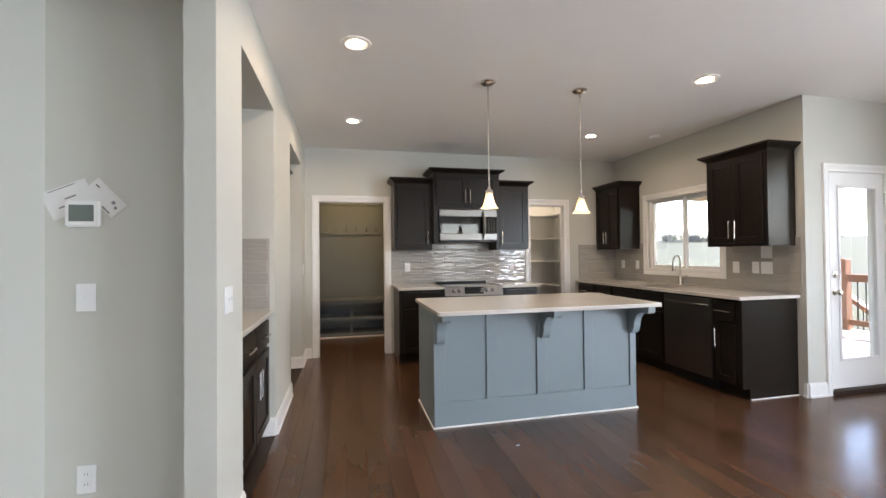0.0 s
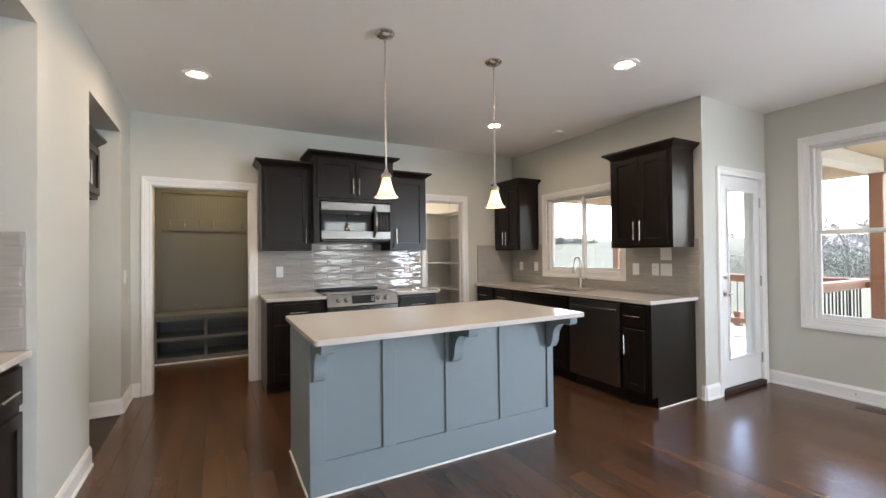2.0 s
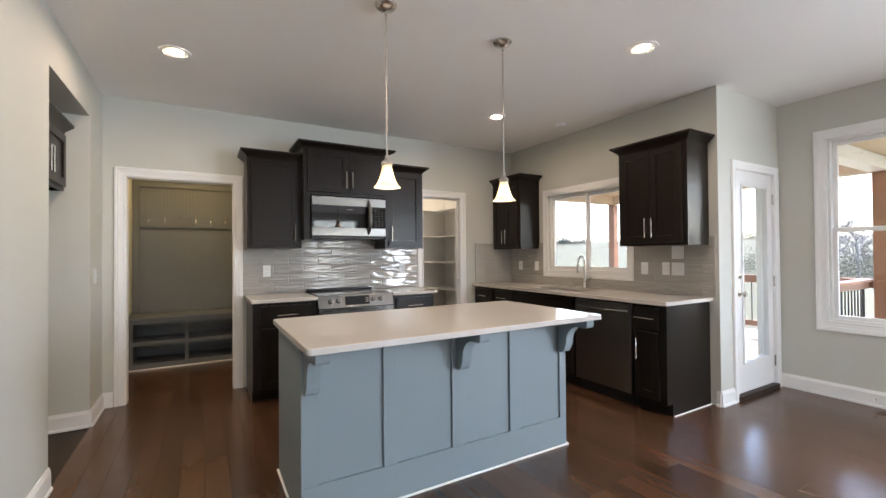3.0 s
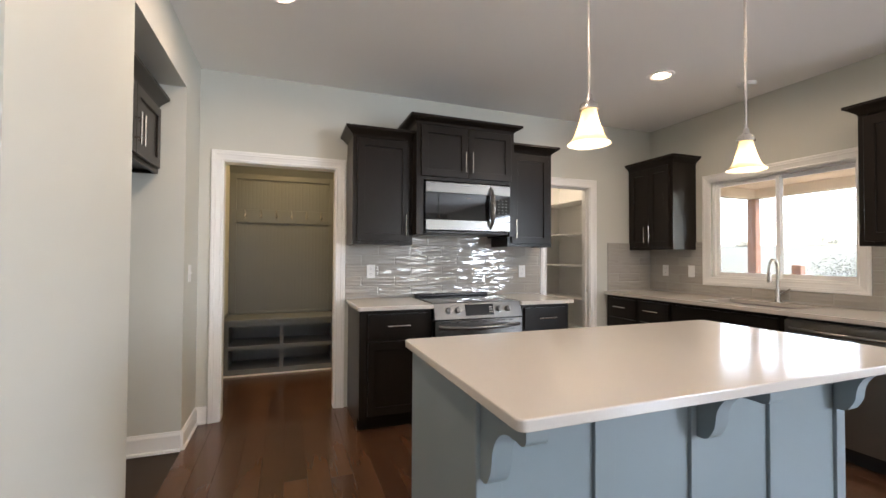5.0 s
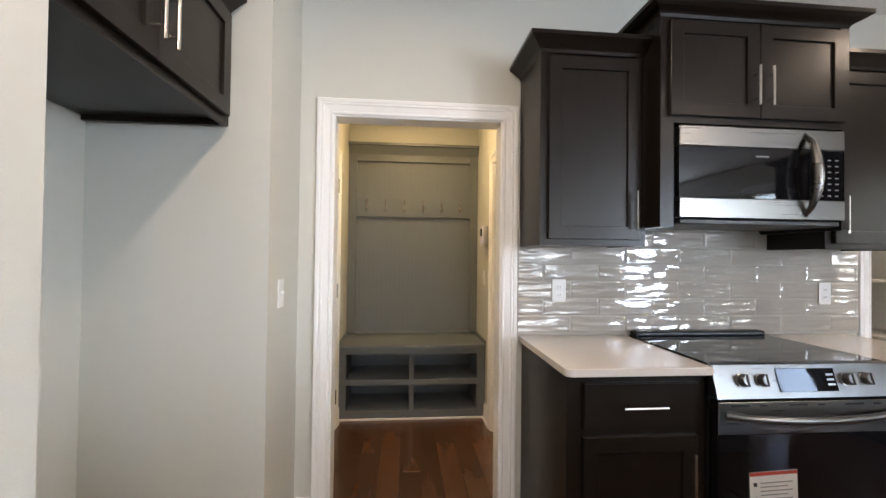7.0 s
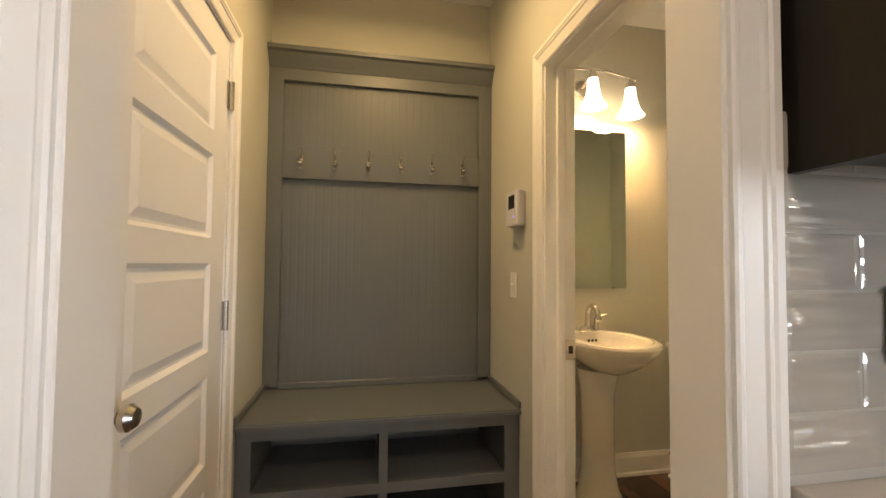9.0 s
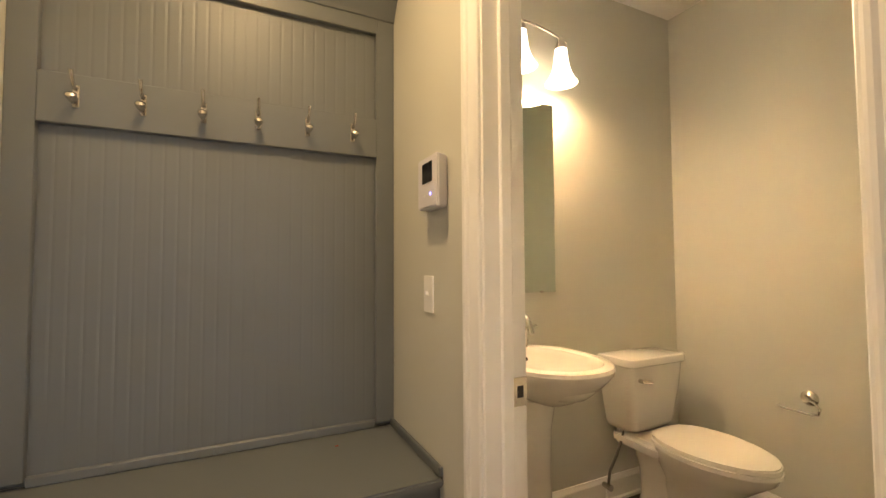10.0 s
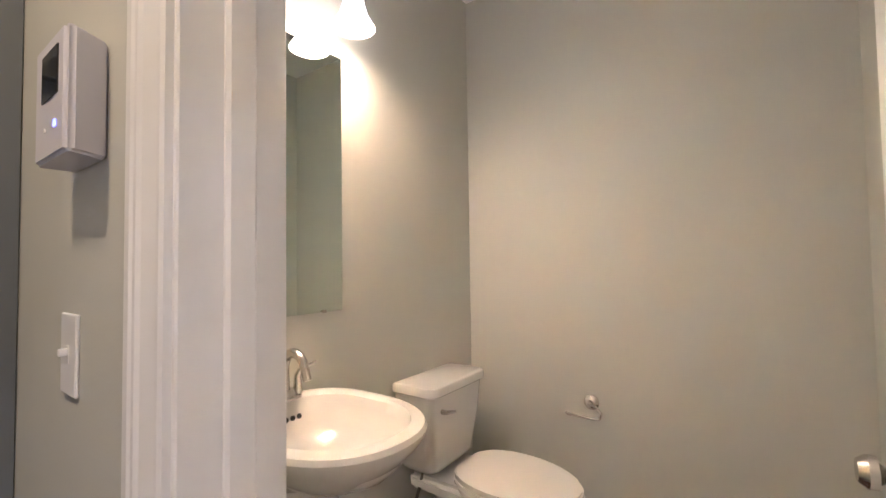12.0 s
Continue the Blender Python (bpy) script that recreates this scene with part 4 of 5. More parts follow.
plate("x", XR - 0.016, -1, 5.474, 1.143, "outlet", label="white outlet on the tile in the corner")
plate("x", XR - 0.016, -1, 5.163, 1.143, "rocker", label="white switch on the tile beside the window")
plate("y", YR - 0.016, -1, 0.820, 1.146, "outlet", label="white outlet on the glossy tile beside the range")
plate("y", YR - 0.016, -1, 2.323, 1.138, "outlet", label="white outlet on the glossy tile by the pantry")
plate("x", MR, -1, 7.030, 1.140, "toggle", label="white toggle switch below the security panel")


def thermostat():
    r = thing("thermostat", (-1.073, 2.15, 1.444), "white thermostat with a grey screen on the wall", "thermostat")
    part("case", box_bm(-1.137, -1.010, 2.124, 2.1495, 1.444, 1.556, 0.006, 2), PLASTIC, r)
    part("screen", box_bm(-1.120, -1.030, 2.1225, 2.1245, 1.468, 1.538), SCREEN, r, "grey green display")
    papers = ((-1.130, 1.563, 0.178, 0.122, -24, ((-0.06, 0.045, 0.052, 0.055), (-0.015, 0.03, 0.004, 0.010), (-0.05, -0.02, -0.024, -0.017))),
             (-0.997, 1.571, 0.160, 0.084, 48, ((-0.065, -0.045, 0.012, 0.018), (0.030, 0.044, 0.004, 0.016), (0.052, 0.064, -0.006, 0.006), (0.020, 0.060, -0.036, -0.030))))
    for x, z, w, h, a, marks in papers:
        k = thing("paper_note", (x, 2.147, z), "white printed paper tucked behind the thermostat", "paper", "papers by the thermostat")
        m = pose(x, 2.1465 - 0.003 * (a > 0), z, 3, a, 0)
        part("sheet", place(box_bm(-w / 2, w / 2, -0.001, 0.0, -h / 2, h / 2), m), PAPER, k)
        for u0, u1, w0, w1 in marks:
            part("print_mark", place(box_bm(u0, u1, -0.0022, -0.0012, w0, w1), m), PALE_INK, k)


SCREEN = material("grey_display", (0.16, 0.19, 0.17), 0.25, var=0.03)
thermostat()


def floor_register():
    r = thing("floor_register", (4.98, 2.12, 0.0), "small brown metal floor register by the window wall", "floor vent")
    part("frame", box_bm(4.91, 5.04, 1.98, 2.26, 0.0003, 0.004, 0.001), BRONZE, r)
    for k in range(9):
        part("slot", box_bm(4.925, 5.025, 2.000 + 0.028 * k, 2.012 + 0.028 * k, 0.0035, 0.0046), BLACK, r)


BRONZE = material("bronze_metal", (0.13, 0.085, 0.06), 0.45, metal=0.6, var=0.05)
floor_register()
_ds = thing("door_stop", (XB - 0.02, 2.31, 0.06), "small nickel spring door stop on the baseboard", "door stop")
part("spring", tube(bmesh.new(), [(XB - 0.0145, 2.31, 0.065), (XB - 0.075, 2.31, 0.065)], 0.006), NICKEL, _ds, "", True)
part("tip", tube(bmesh.new(), [(XB - 0.075, 2.31, 0.065), (XB - 0.088, 2.31, 0.065)], 0.009), PLASTIC, _ds, "white rubber tip", True)
single("paper_scrap", box_bm(1.138, 1.162, 2.746, 2.754, 0.0004, 0.003), PAPER, "tiny white scrap lying on the floor", "scrap")


# ---- mudroom ----
def five_panel(r, m, w, z0, z1, t=0.035):
    """A five-panel moulded leaf: local x along the leaf, y through it, front at y = 0."""
    s = 0.130
    ps = [(0.222, 0.502), (0.583, 0.863), (0.944, 1.230), (1.312, 1.586), (1.665, 1.925)]
    bm = bmesh.new()
    box(bm, 0, s, 0, t, z0, z1)
    box(bm, w - s, w, 0, t, z0, z1)
    at = z0
    for a, b in ps:
        box(bm, s, w - s, 0, t, at, a)
        at = b
    box(bm, s, w - s, 0, t, at, z1)
    part("leaf", place(bm, m), TRIM, r)
    for a, b in ps:
        bm = bmesh.new()
        rings = []
        for d, ins in ((0.0, 0.0), (0.011, 0.012), (0.011, 0.020), (0.004, 0.045)):
            rings.append([bm.verts.new(p) for p in ((s + ins, d, a + ins), (w - s - ins, d, a + ins), (w - s - ins, d, b - ins), (s + ins, d, b - ins))])
        for p, q in zip(rings, rings[1:]):
            for k in range(4):
                bm.faces.new((p[k], p[(k + 1) % 4], q[(k + 1) % 4], q[k]))
        bm.faces.new(rings[-1])
        part("panel", place(bm, m), TRIM, r)
        part("panel_back", place(box_bm(s, w - s, t - 0.012, t - 0.002, a, b), m), TRIM, r)


def mud_door():
    r = thing("door_2", (ML, 6.40, 0), "closed white five-panel door in the mudroom", "door", kind="structure")
    five_panel(r, pose(ML - 0.004, 6.025, 0, 0, 0, 90), 0.752, 0.012, 2.035)
    for z in (0.25, 1.045, 1.835):
        b = tube(bmesh.new(), [(ML + 0.006, 6.780, z - 0.052), (ML + 0.006, 6.780, z + 0.052)], 0.0095, 12)
        box(b, ML - 0.002, ML + 0.001, 6.757, 6.778, z - 0.05, z + 0.05)
        part("hinge", b, NICKEL, r, "satin nickel butt hinge")
    k = lathe(bmesh.new(), [(0.0, 0.062), (0.018, 0.060), (0.027, 0.048), (0.026, 0.036), (0.012, 0.026), (0.011, 0.008), (0.031, 0.006), (0.031, 0)])
    k.transform(pose(ML - 0.004, 6.09, 0.93, 0, 90))
    part("door_knob", k, NICKEL, r, "round satin nickel door knob", True)
    for a, b in ((6.020, 6.0245), (6.779, 6.80)):
        part("side_jamb", box_bm(ML - WT, ML - 0.001, a, b, 0, 2.05), TRIM, r)
    part("head_jamb", box_bm(ML - WT, ML - 0.001, 6.0245, 6.779, 2.037, 2.05), TRIM, r)
    part("backing", box_bm(ML - WT - 0.03, ML - WT, 6.0, 6.82, 0, 2.08), TRIM, r)


mud_door()


def hall_tree():
    g = thing("mudroom_bench", (0.1, 7.2, 0), "slate grey built-in bench with hook rail and cubbies", "bench")
    x0, x1, yb = ML + 0.001, MR - 0.001, YM - 0.001
    part("back_panel", box_bm(x0, x1, yb - 0.010, yb, 0.60, 2.24), BENCH_GREY, g)
    n = 26
    a0, a1 = -0.416, 0.616
    w = (a1 - a0) / n
    for i in range(n):
        bm = bmesh.new()
        u0, u1, y1, d = a0 + i * w, a0 + (i + 1) * w, yb - 0.010, 0.010
        prism(bm, [(u0 + 0.00003, y1), (u0 + 0.00003, y1 - d + 0.0007), (u0 + 0.0026, y1 - d + 0.00045), (u0 + 0.0075, y1 - d), (u1 - 0.0075, y1 - d), (u1 - 0.0026, y1 - d + 0.00045), (u1 - 0.00003, y1 - d + 0.0007), (u1 - 0.00003, y1)], "z", 0.62, 2.17)
        part("bead_board", bm, BENCH_GREY, g)
    for a, b in ((x0, a0), (a1, x1)):
        part("stile", box_bm(a, b, yb - 0.042, yb - 0.010, 0.62, 2.24, 0.002), BENCH_GREY, g)
    part("top_rail", box_bm(a0, a1, yb - 0.042, yb - 0.010, 2.17, 2.24, 0.002), BENCH_GREY, g)
    rail = part("hook_rail", box_bm(a0, a1, yb - 0.046, yb - 0.0205, 1.664, 1.818, 0.002), BENCH_GREY, g)
    pr = [(yb, 2.232), (yb - 0.046, 2.232), (yb - 0.052, 2.245), (yb - 0.085, 2.298), (yb - 0.100, 2.306), (yb - 0.100, 2.328), (yb, 2.328)]
    part("crown_moulding", prism(bmesh.new(), pr, "x", x0, x1), BENCH_GREY, g)
    seat = part("seat", box_bm(x0, x1, 6.925, yb - 0.010, 0.572, 0.600, 0.006, 2), BENCH_GREY, g)
    part("back_cleat", box_bm(a0, a1, yb - 0.036, yb - 0.0205, 0.6005, 0.632, 0.004), BENCH_GREY, g)
    for a, b in ((x0, x0 + 0.014), (x1 - 0.014, x1)):
        part("side_cleat", box_bm(a, b, 6.93, yb - 0.036, 0.6005, 0.632, 0.004), BENCH_GREY, g)
    for x, y in ((-0.21, 7.08), (0.44, 7.29)):
        part("red_mark", box_bm(x, x + 0.012, y, y + 0.006, 0.6002, 0.6012), RED, g, "small red crayon mark")
    part("front_stile", box_bm(x0, -0.43, 6.955, 6.975, 0.02, 0.571), BENCH_GREY, g)
    part("front_stile", box_bm(0.62, x1, 6.955, 6.975, 0.02, 0.571), BENCH_GREY, g)
    part("front_stile", box_bm(0.072, 0.108, 6.955, 6.975, 0.07, 0.525), BENCH_GREY, g)
    for a, b in ((0.525, 0.571), (0.02, 0.07)):
        part("front_rail", box_bm(-0.43, 0.62, 6.955, 6.975, a, b), BENCH_GREY, g)
    for a, b in ((-0.43, 0.072), (0.108, 0.62)):
        part("front_rail", box_bm(a, b, 6.955, 6.975, 0.278, 0.320), BENCH_GREY, g)
        part("shelf", box_bm(a, b, 6.975, 7.40, 0.300, 0.319), BENCH_GREY, g)
        part("shelf", box_bm(a, b, 6.975, 7.40, 0.050, 0.069), BENCH_GREY, g)
    part("cubby_back", box_bm(x0, x1, 7.40, 7.415, 0.0, 0.571), BENCH_GREY, g)
    part("divider", box_bm(0.081, 0.099, 6.976, 7.399, 0.07, 0.571), BENCH_GREY, g)
    for a, b in ((x0, -0.44), (0.63, x1)):
        part("side_panel", box_bm(a, b, 6.976, 7.399, 0.0, 0.571), BENCH_GREY, g)
    part("shoe_moulding", box_bm(x0, x1, 6.945, 6.955, 0.0, 0.018, 0.003), TRIM, g, "pale shoe moulding")
    y = yb - 0.046
    for i in range(6):
        x = -0.323 + 0.1685 * i
        h = thing("coat_hook", (x, y, 1.74), "satin nickel double coat hook on the rail", "coat hook", "hooks on the bench rail")
        bm = box_bm(x - 0.009, x + 0.009, y - 0.005, y - 0.0003, 1.715, 1.785, 0.004)
        part("back_plate", bm, NICKEL, h)
        part("upper_hook", tube(bmesh.new(), [(x, y - 0.004, 1.770), (x, y - 0.022, 1.775), (x, y - 0.038, 1.790), (x, y - 0.048, 1.814)], [0.006, 0.005, 0.005, 0.006]), NICKEL, h, "", True)
        part("lower_hook", tube(bmesh.new(), [(x, y - 0.004, 1.742), (x, y - 0.018, 1.726), (x, y - 0.030, 1.726), (x, y - 0.036, 1.733), (x, y - 0.044, 1.741), (x, y - 0.047, 1.746)], [0.007, 0.006, 0.007, 0.013, 0.015, 0.008], 14), NICKEL, h, "", True)


hall_tree()


def security_panel():
    r = thing("security_panel", (MR, 6.92, 1.41), "white alarm keypad with a dark screen on the wall", "alarm keypad")
    pr = [(MR - 0.0005, 6.892), (MR - 0.042, 6.868), (MR - 0.049, 6.873), (MR - 0.049, 7.008), (MR - 0.042, 7.016), (MR - 0.0005, 7.016)]
    bm = prism(bmesh.new(), pr, "z", 1.406, 1.562)
    bmesh.ops.bevel(bm, geom=list(bm.edges), offset=0.004, segments=3, affect="EDGES", clamp_overlap=True)
    part("case", bm, LILAC, r, "", True)
    part("screen", box_bm(MR - 0.0505, MR - 0.0488, 6.897, 6.970, 1.482, 1.543), BLACK_GLASS, r, "dark keypad screen")
    part("indicator", box_bm(MR - 0.0505, MR - 0.0488, 6.905, 6.913, 1.442, 1.450), BLUE_LED, r, "small blue light")
    part("button", box_bm(MR - 0.0505, MR - 0.0488, 6.952, 6.957, 1.442, 1.447), PLASTIC, r)


LILAC = material("pale_lilac_plastic", (0.70, 0.69, 0.75), 0.4, var=0.01)
BLUE_LED = glow("blue_indicator", (0.2, 0.2, 1.0), 0.25)
security_panel()


def flush_light(x, y, watts, label, colour):
    r = thing("flush_ceiling_light", (x, y, H), label, "ceiling light")
    part("base", lathe(bmesh.new(), [(0.15, 0), (0.15, -0.02), (0.14, -0.025)], (x, y, H - 0.0005), 32), NICKEL, r, "", True)
    part("bowl", lathe(bmesh.new(), [(0.14, -0.02), (0.135, -0.05), (0.10, -0.08), (0.05, -0.095), (0.0, -0.098)], (x, y, H), 32), FROST, r, "lit frosted bowl", True)
    d = disc_lamp("flush_lamp", (x, y, H - 0.105), watts, colour, 0.2, 175)
    return d


AMBER, VANITY_WARM = (1.0, 0.68, 0.30), (1.0, 0.73, 0.39)
flush_light(0.1, 6.62, 0.84, "round flush ceiling light in the mudroom, lit", AMBER)
flush_light(3.05, 6.2, 0.5, "round flush ceiling light in the pantry, lit", WARM)


# ---- powder room ----
structure("wall_powder_south", box_bm(MR + 0.125, PX, YR + WT, 5.87, 0, H), PAINT, "greige painted powder room wall", "wall")
single("strike_plate", box_bm(0.772, 0.814, 6.6825, 6.6865, 0.868, 0.942, 0.001), NICKEL, "satin nickel strike plate on the door jamb", "strike plate")
single("strike_hole", box_bm(0.784, 0.802, 6.6815, 6.6822, 0.890, 0.920), BLACK, "dark latch hole in the strike plate", "strike plate")
single("strike_plate", box_bm(3.1535, 3.1565, YR + 0.03, YR + 0.06, 0.91, 0.98, 0.001), NICKEL, "satin nickel strike plate on the pantry jamb", "strike plate")


def powder_door():
    r = thing("door_3", (1.16, 5.97, 0), "white five-panel door standing open into the powder room", "door", kind="structure")
    five_panel(r, pose(1.515, 6.02, 0, 0, 0, 180), 0.69, 0.012, 2.025)
    k = lathe(bmesh.new(), [(0.0, 0.062), (0.018, 0.060), (0.027, 0.048), (0.026, 0.036), (0.012, 0.026), (0.011, 0.008), (0.031, 0.006), (0.031, 0)])
    k.transform(pose(1.455, 6.02, 0.92, -90))
    part("door_knob", k, NICKEL, r, "round satin nickel door knob", True)


powder_door()


def mirror():
    r = thing("mirror", (1.26, YM, 1.10), "frameless wall mirror above the pedestal sink", "mirror")
    part("glass", box_bm(0.98, 1.545, YM - 0.007, YM - 0.001, 1.10, 2.04, 0.001), MIRROR, r)
    for x in (1.12, 1.45):
        part("clip", box_bm(x, x + 0.02, YM - 0.010, YM - 0.0072, 1.098, 1.108), NICKEL, r)


mirror()


def vanity_light():
    x, y = 1.26, YM - 0.13
    r = thing("vanity_light", (x, YM, 2.27), "three-lamp brushed nickel vanity light with frosted shades, lit", "wall lamp")
    part("back_plate", lathe(bmesh.new(), [(0.0, 0.02), (0.05, 0.02), (0.06, 0.0)]), NICKEL, r, "", True).data.transform(pose(x, YM - 0.001, 2.28, 90))
    part("stem", tube(bmesh.new(), [(x, YM - 0.01, 2.28), (x, y, 2.347)], 0.008), NICKEL, r, "", True)
    part("arched_bar", tube(bmesh.new(), [(x + 0.27 * k / 8, y, 2.347 - 0.045 * (k / 8) ** 2) for k in range(-8, 9)], 0.007), NICKEL, r, "arched nickel bar", True)
    for s in (-0.235, 0.0, 0.235):
        z = 2.347 - 0.045 * (s / 0.27) ** 2
        part("socket", lathe(bmesh.new(), [(0.0, 0.0), (0.012, -0.002), (0.024, -0.03), (0.030, -0.055), (0.0, -0.056)], (x + s, y, z)), NICKEL, r, "", True)
        sh = [(0.030, 0.0), (0.034, -0.04), (0.042, -0.09), (0.056, -0.13), (0.080, -0.165), (0.0815, -0.169), (0.076, -0.166), (0.051, -0.13), (0.037, -0.09), (0.029, -0.04), (0.025, 0.0)]
        part("shade", lathe(bmesh.new(), [(0.92 * p, q) for p, q in sh], (x + s, y, z - 0.05), 28), VANITY, r, "glowing frosted glass shade", True)
        point_lamp("vanity_bulb", (x + s, y - 0.0, z - 0.19), VANITY_W, VANITY_WARM, 0.05)


VANITY_W = 0.63
vanity_light()


def pedestal_sink():
    cx, yb, zr = 1.243, YM - 0.004, 0.857
    r = thing("pedestal_sink", (cx, 7.2, 0), "white porcelain pedestal sink", "sink")

    def outline(k, n, inset=0.0, back=0.0):
        """A rim with a straight back and a round bowed front."""
        a = 2 * math.pi * k / n
        x, y = math.cos(a), math.sin(a)
        hw, hd = 0.230 - inset, 0.283 - inset
        px = hw * math.copysign(abs(x) ** 0.9, x)
        py = hd * math.copysign(abs(y) ** (0.55 if y > 0 else 0.95), y)
        return cx + px, yb - 0.283 + py - back
    n = 48
    rim = bmesh.new()
    levels = [(0.165, -0.165, -0.02), (0.125, -0.147, -0.02), (0.095, -0.125, -0.015), (0.066, -0.100, -0.01), (0.040, -0.074, -0.004), (0.020, -0.050, 0.0), (0.004, -0.028, 0.0), (0.0, -0.012, 0.0), (0.006, 0.0, 0.0), (0.040, 0.004, 0.0),
              (0.052, -0.002, 0.020), (0.062, -0.030, 0.026), (0.085, -0.085, 0.034), (0.125, -0.118, 0.04), (0.18, -0.128, 0.045), (0.23, -0.130, 0.045)]
    rings = []
    for ins, dz, bk in levels:
        row = []
        for k in range(n):
            x, y = outline(k, n, ins, bk)
            row.append(rim.verts.new((x, min(y, yb), zr + dz)))
        rings.append(row)
    for p, q in zip(rings, rings[1:]):
        for k in range(n):
            rim.faces.new((p[k], p[(k + 1) % n], q[(k + 1) % n], q[k]))
    rim.faces.new(rings[-1])
    rim.faces.new(rings[0][::-1])
    part("basin", rim, PORCELAIN, r, "", True)
    ped = lathe(bmesh.new(), [(0.125, 0.0), (0.125, 0.02), (0.105, 0.06), (0.090, 0.16), (0.086, 0.35), (0.090, 0.55), (0.112, 0.685)], (cx, 7.24, 0.0), 24, 1.0, 0.9)
    part("pedestal", ped, PORCELAIN, r, "", True)
    part("drain", lathe(bmesh.new(), [(0.024, 0), (0.022, 0.004), (0.0, 0.003)], (cx, yb - 0.29, zr - 0.1295)), NICKEL, r, "", True)
    for s in (-0.022, 0.0, 0.022):
        o = lathe(bmesh.new(), [(0.0075, 0), (0.0075, 0.002), (0.0, 0.002)])
        o.transform(pose(cx + 0.012 + s, yb - 0.1165, zr - 0.040, 76))
        part("overflow_hole", o, BLACK, r)
    f = thing("basin_faucet", (cx + 0.012, 7.35, zr), "brushed nickel single-lever basin faucet", "faucet")
    x, y, z = cx + 0.012, yb - 0.070, zr + 0.0045
    part("base_plate", lathe(bmesh.new(), [(0.030, 0), (0.030, 0.006), (0.022, 0.012), (0.018, 0.03)], (x, y, z), 24, 2.1, 1.0), NICKEL, f, "", True)
    pts = [(x, y, z + 0.012), (x, y, z + 0.085)] + [(x, y - 0.055 + 0.055 * math.cos(a), z + 0.085 + 0.062 * math.sin(a)) for a in (math.pi * k / 9 for k in range(1, 8))]
    pts.append((x, y - 0.118, z + 0.075))
    part("spout", tube(bmesh.new(), pts, [0.019, 0.017] + [0.016 - 0.0005 * k for k in range(7)] + [0.012], 14), NICKEL, f, "", True)
    part("lever", tube(bmesh.new(), [(x + 0.05, y, z + 0.01), (x + 0.05, y, z + 0.065), (x + 0.055, y - 0.01, z + 0.085), (x + 0.105, y - 0.02, z + 0.098)], [0.016, 0.010, 0.008, 0.004]), NICKEL, f, "", True)


pedestal_sink()


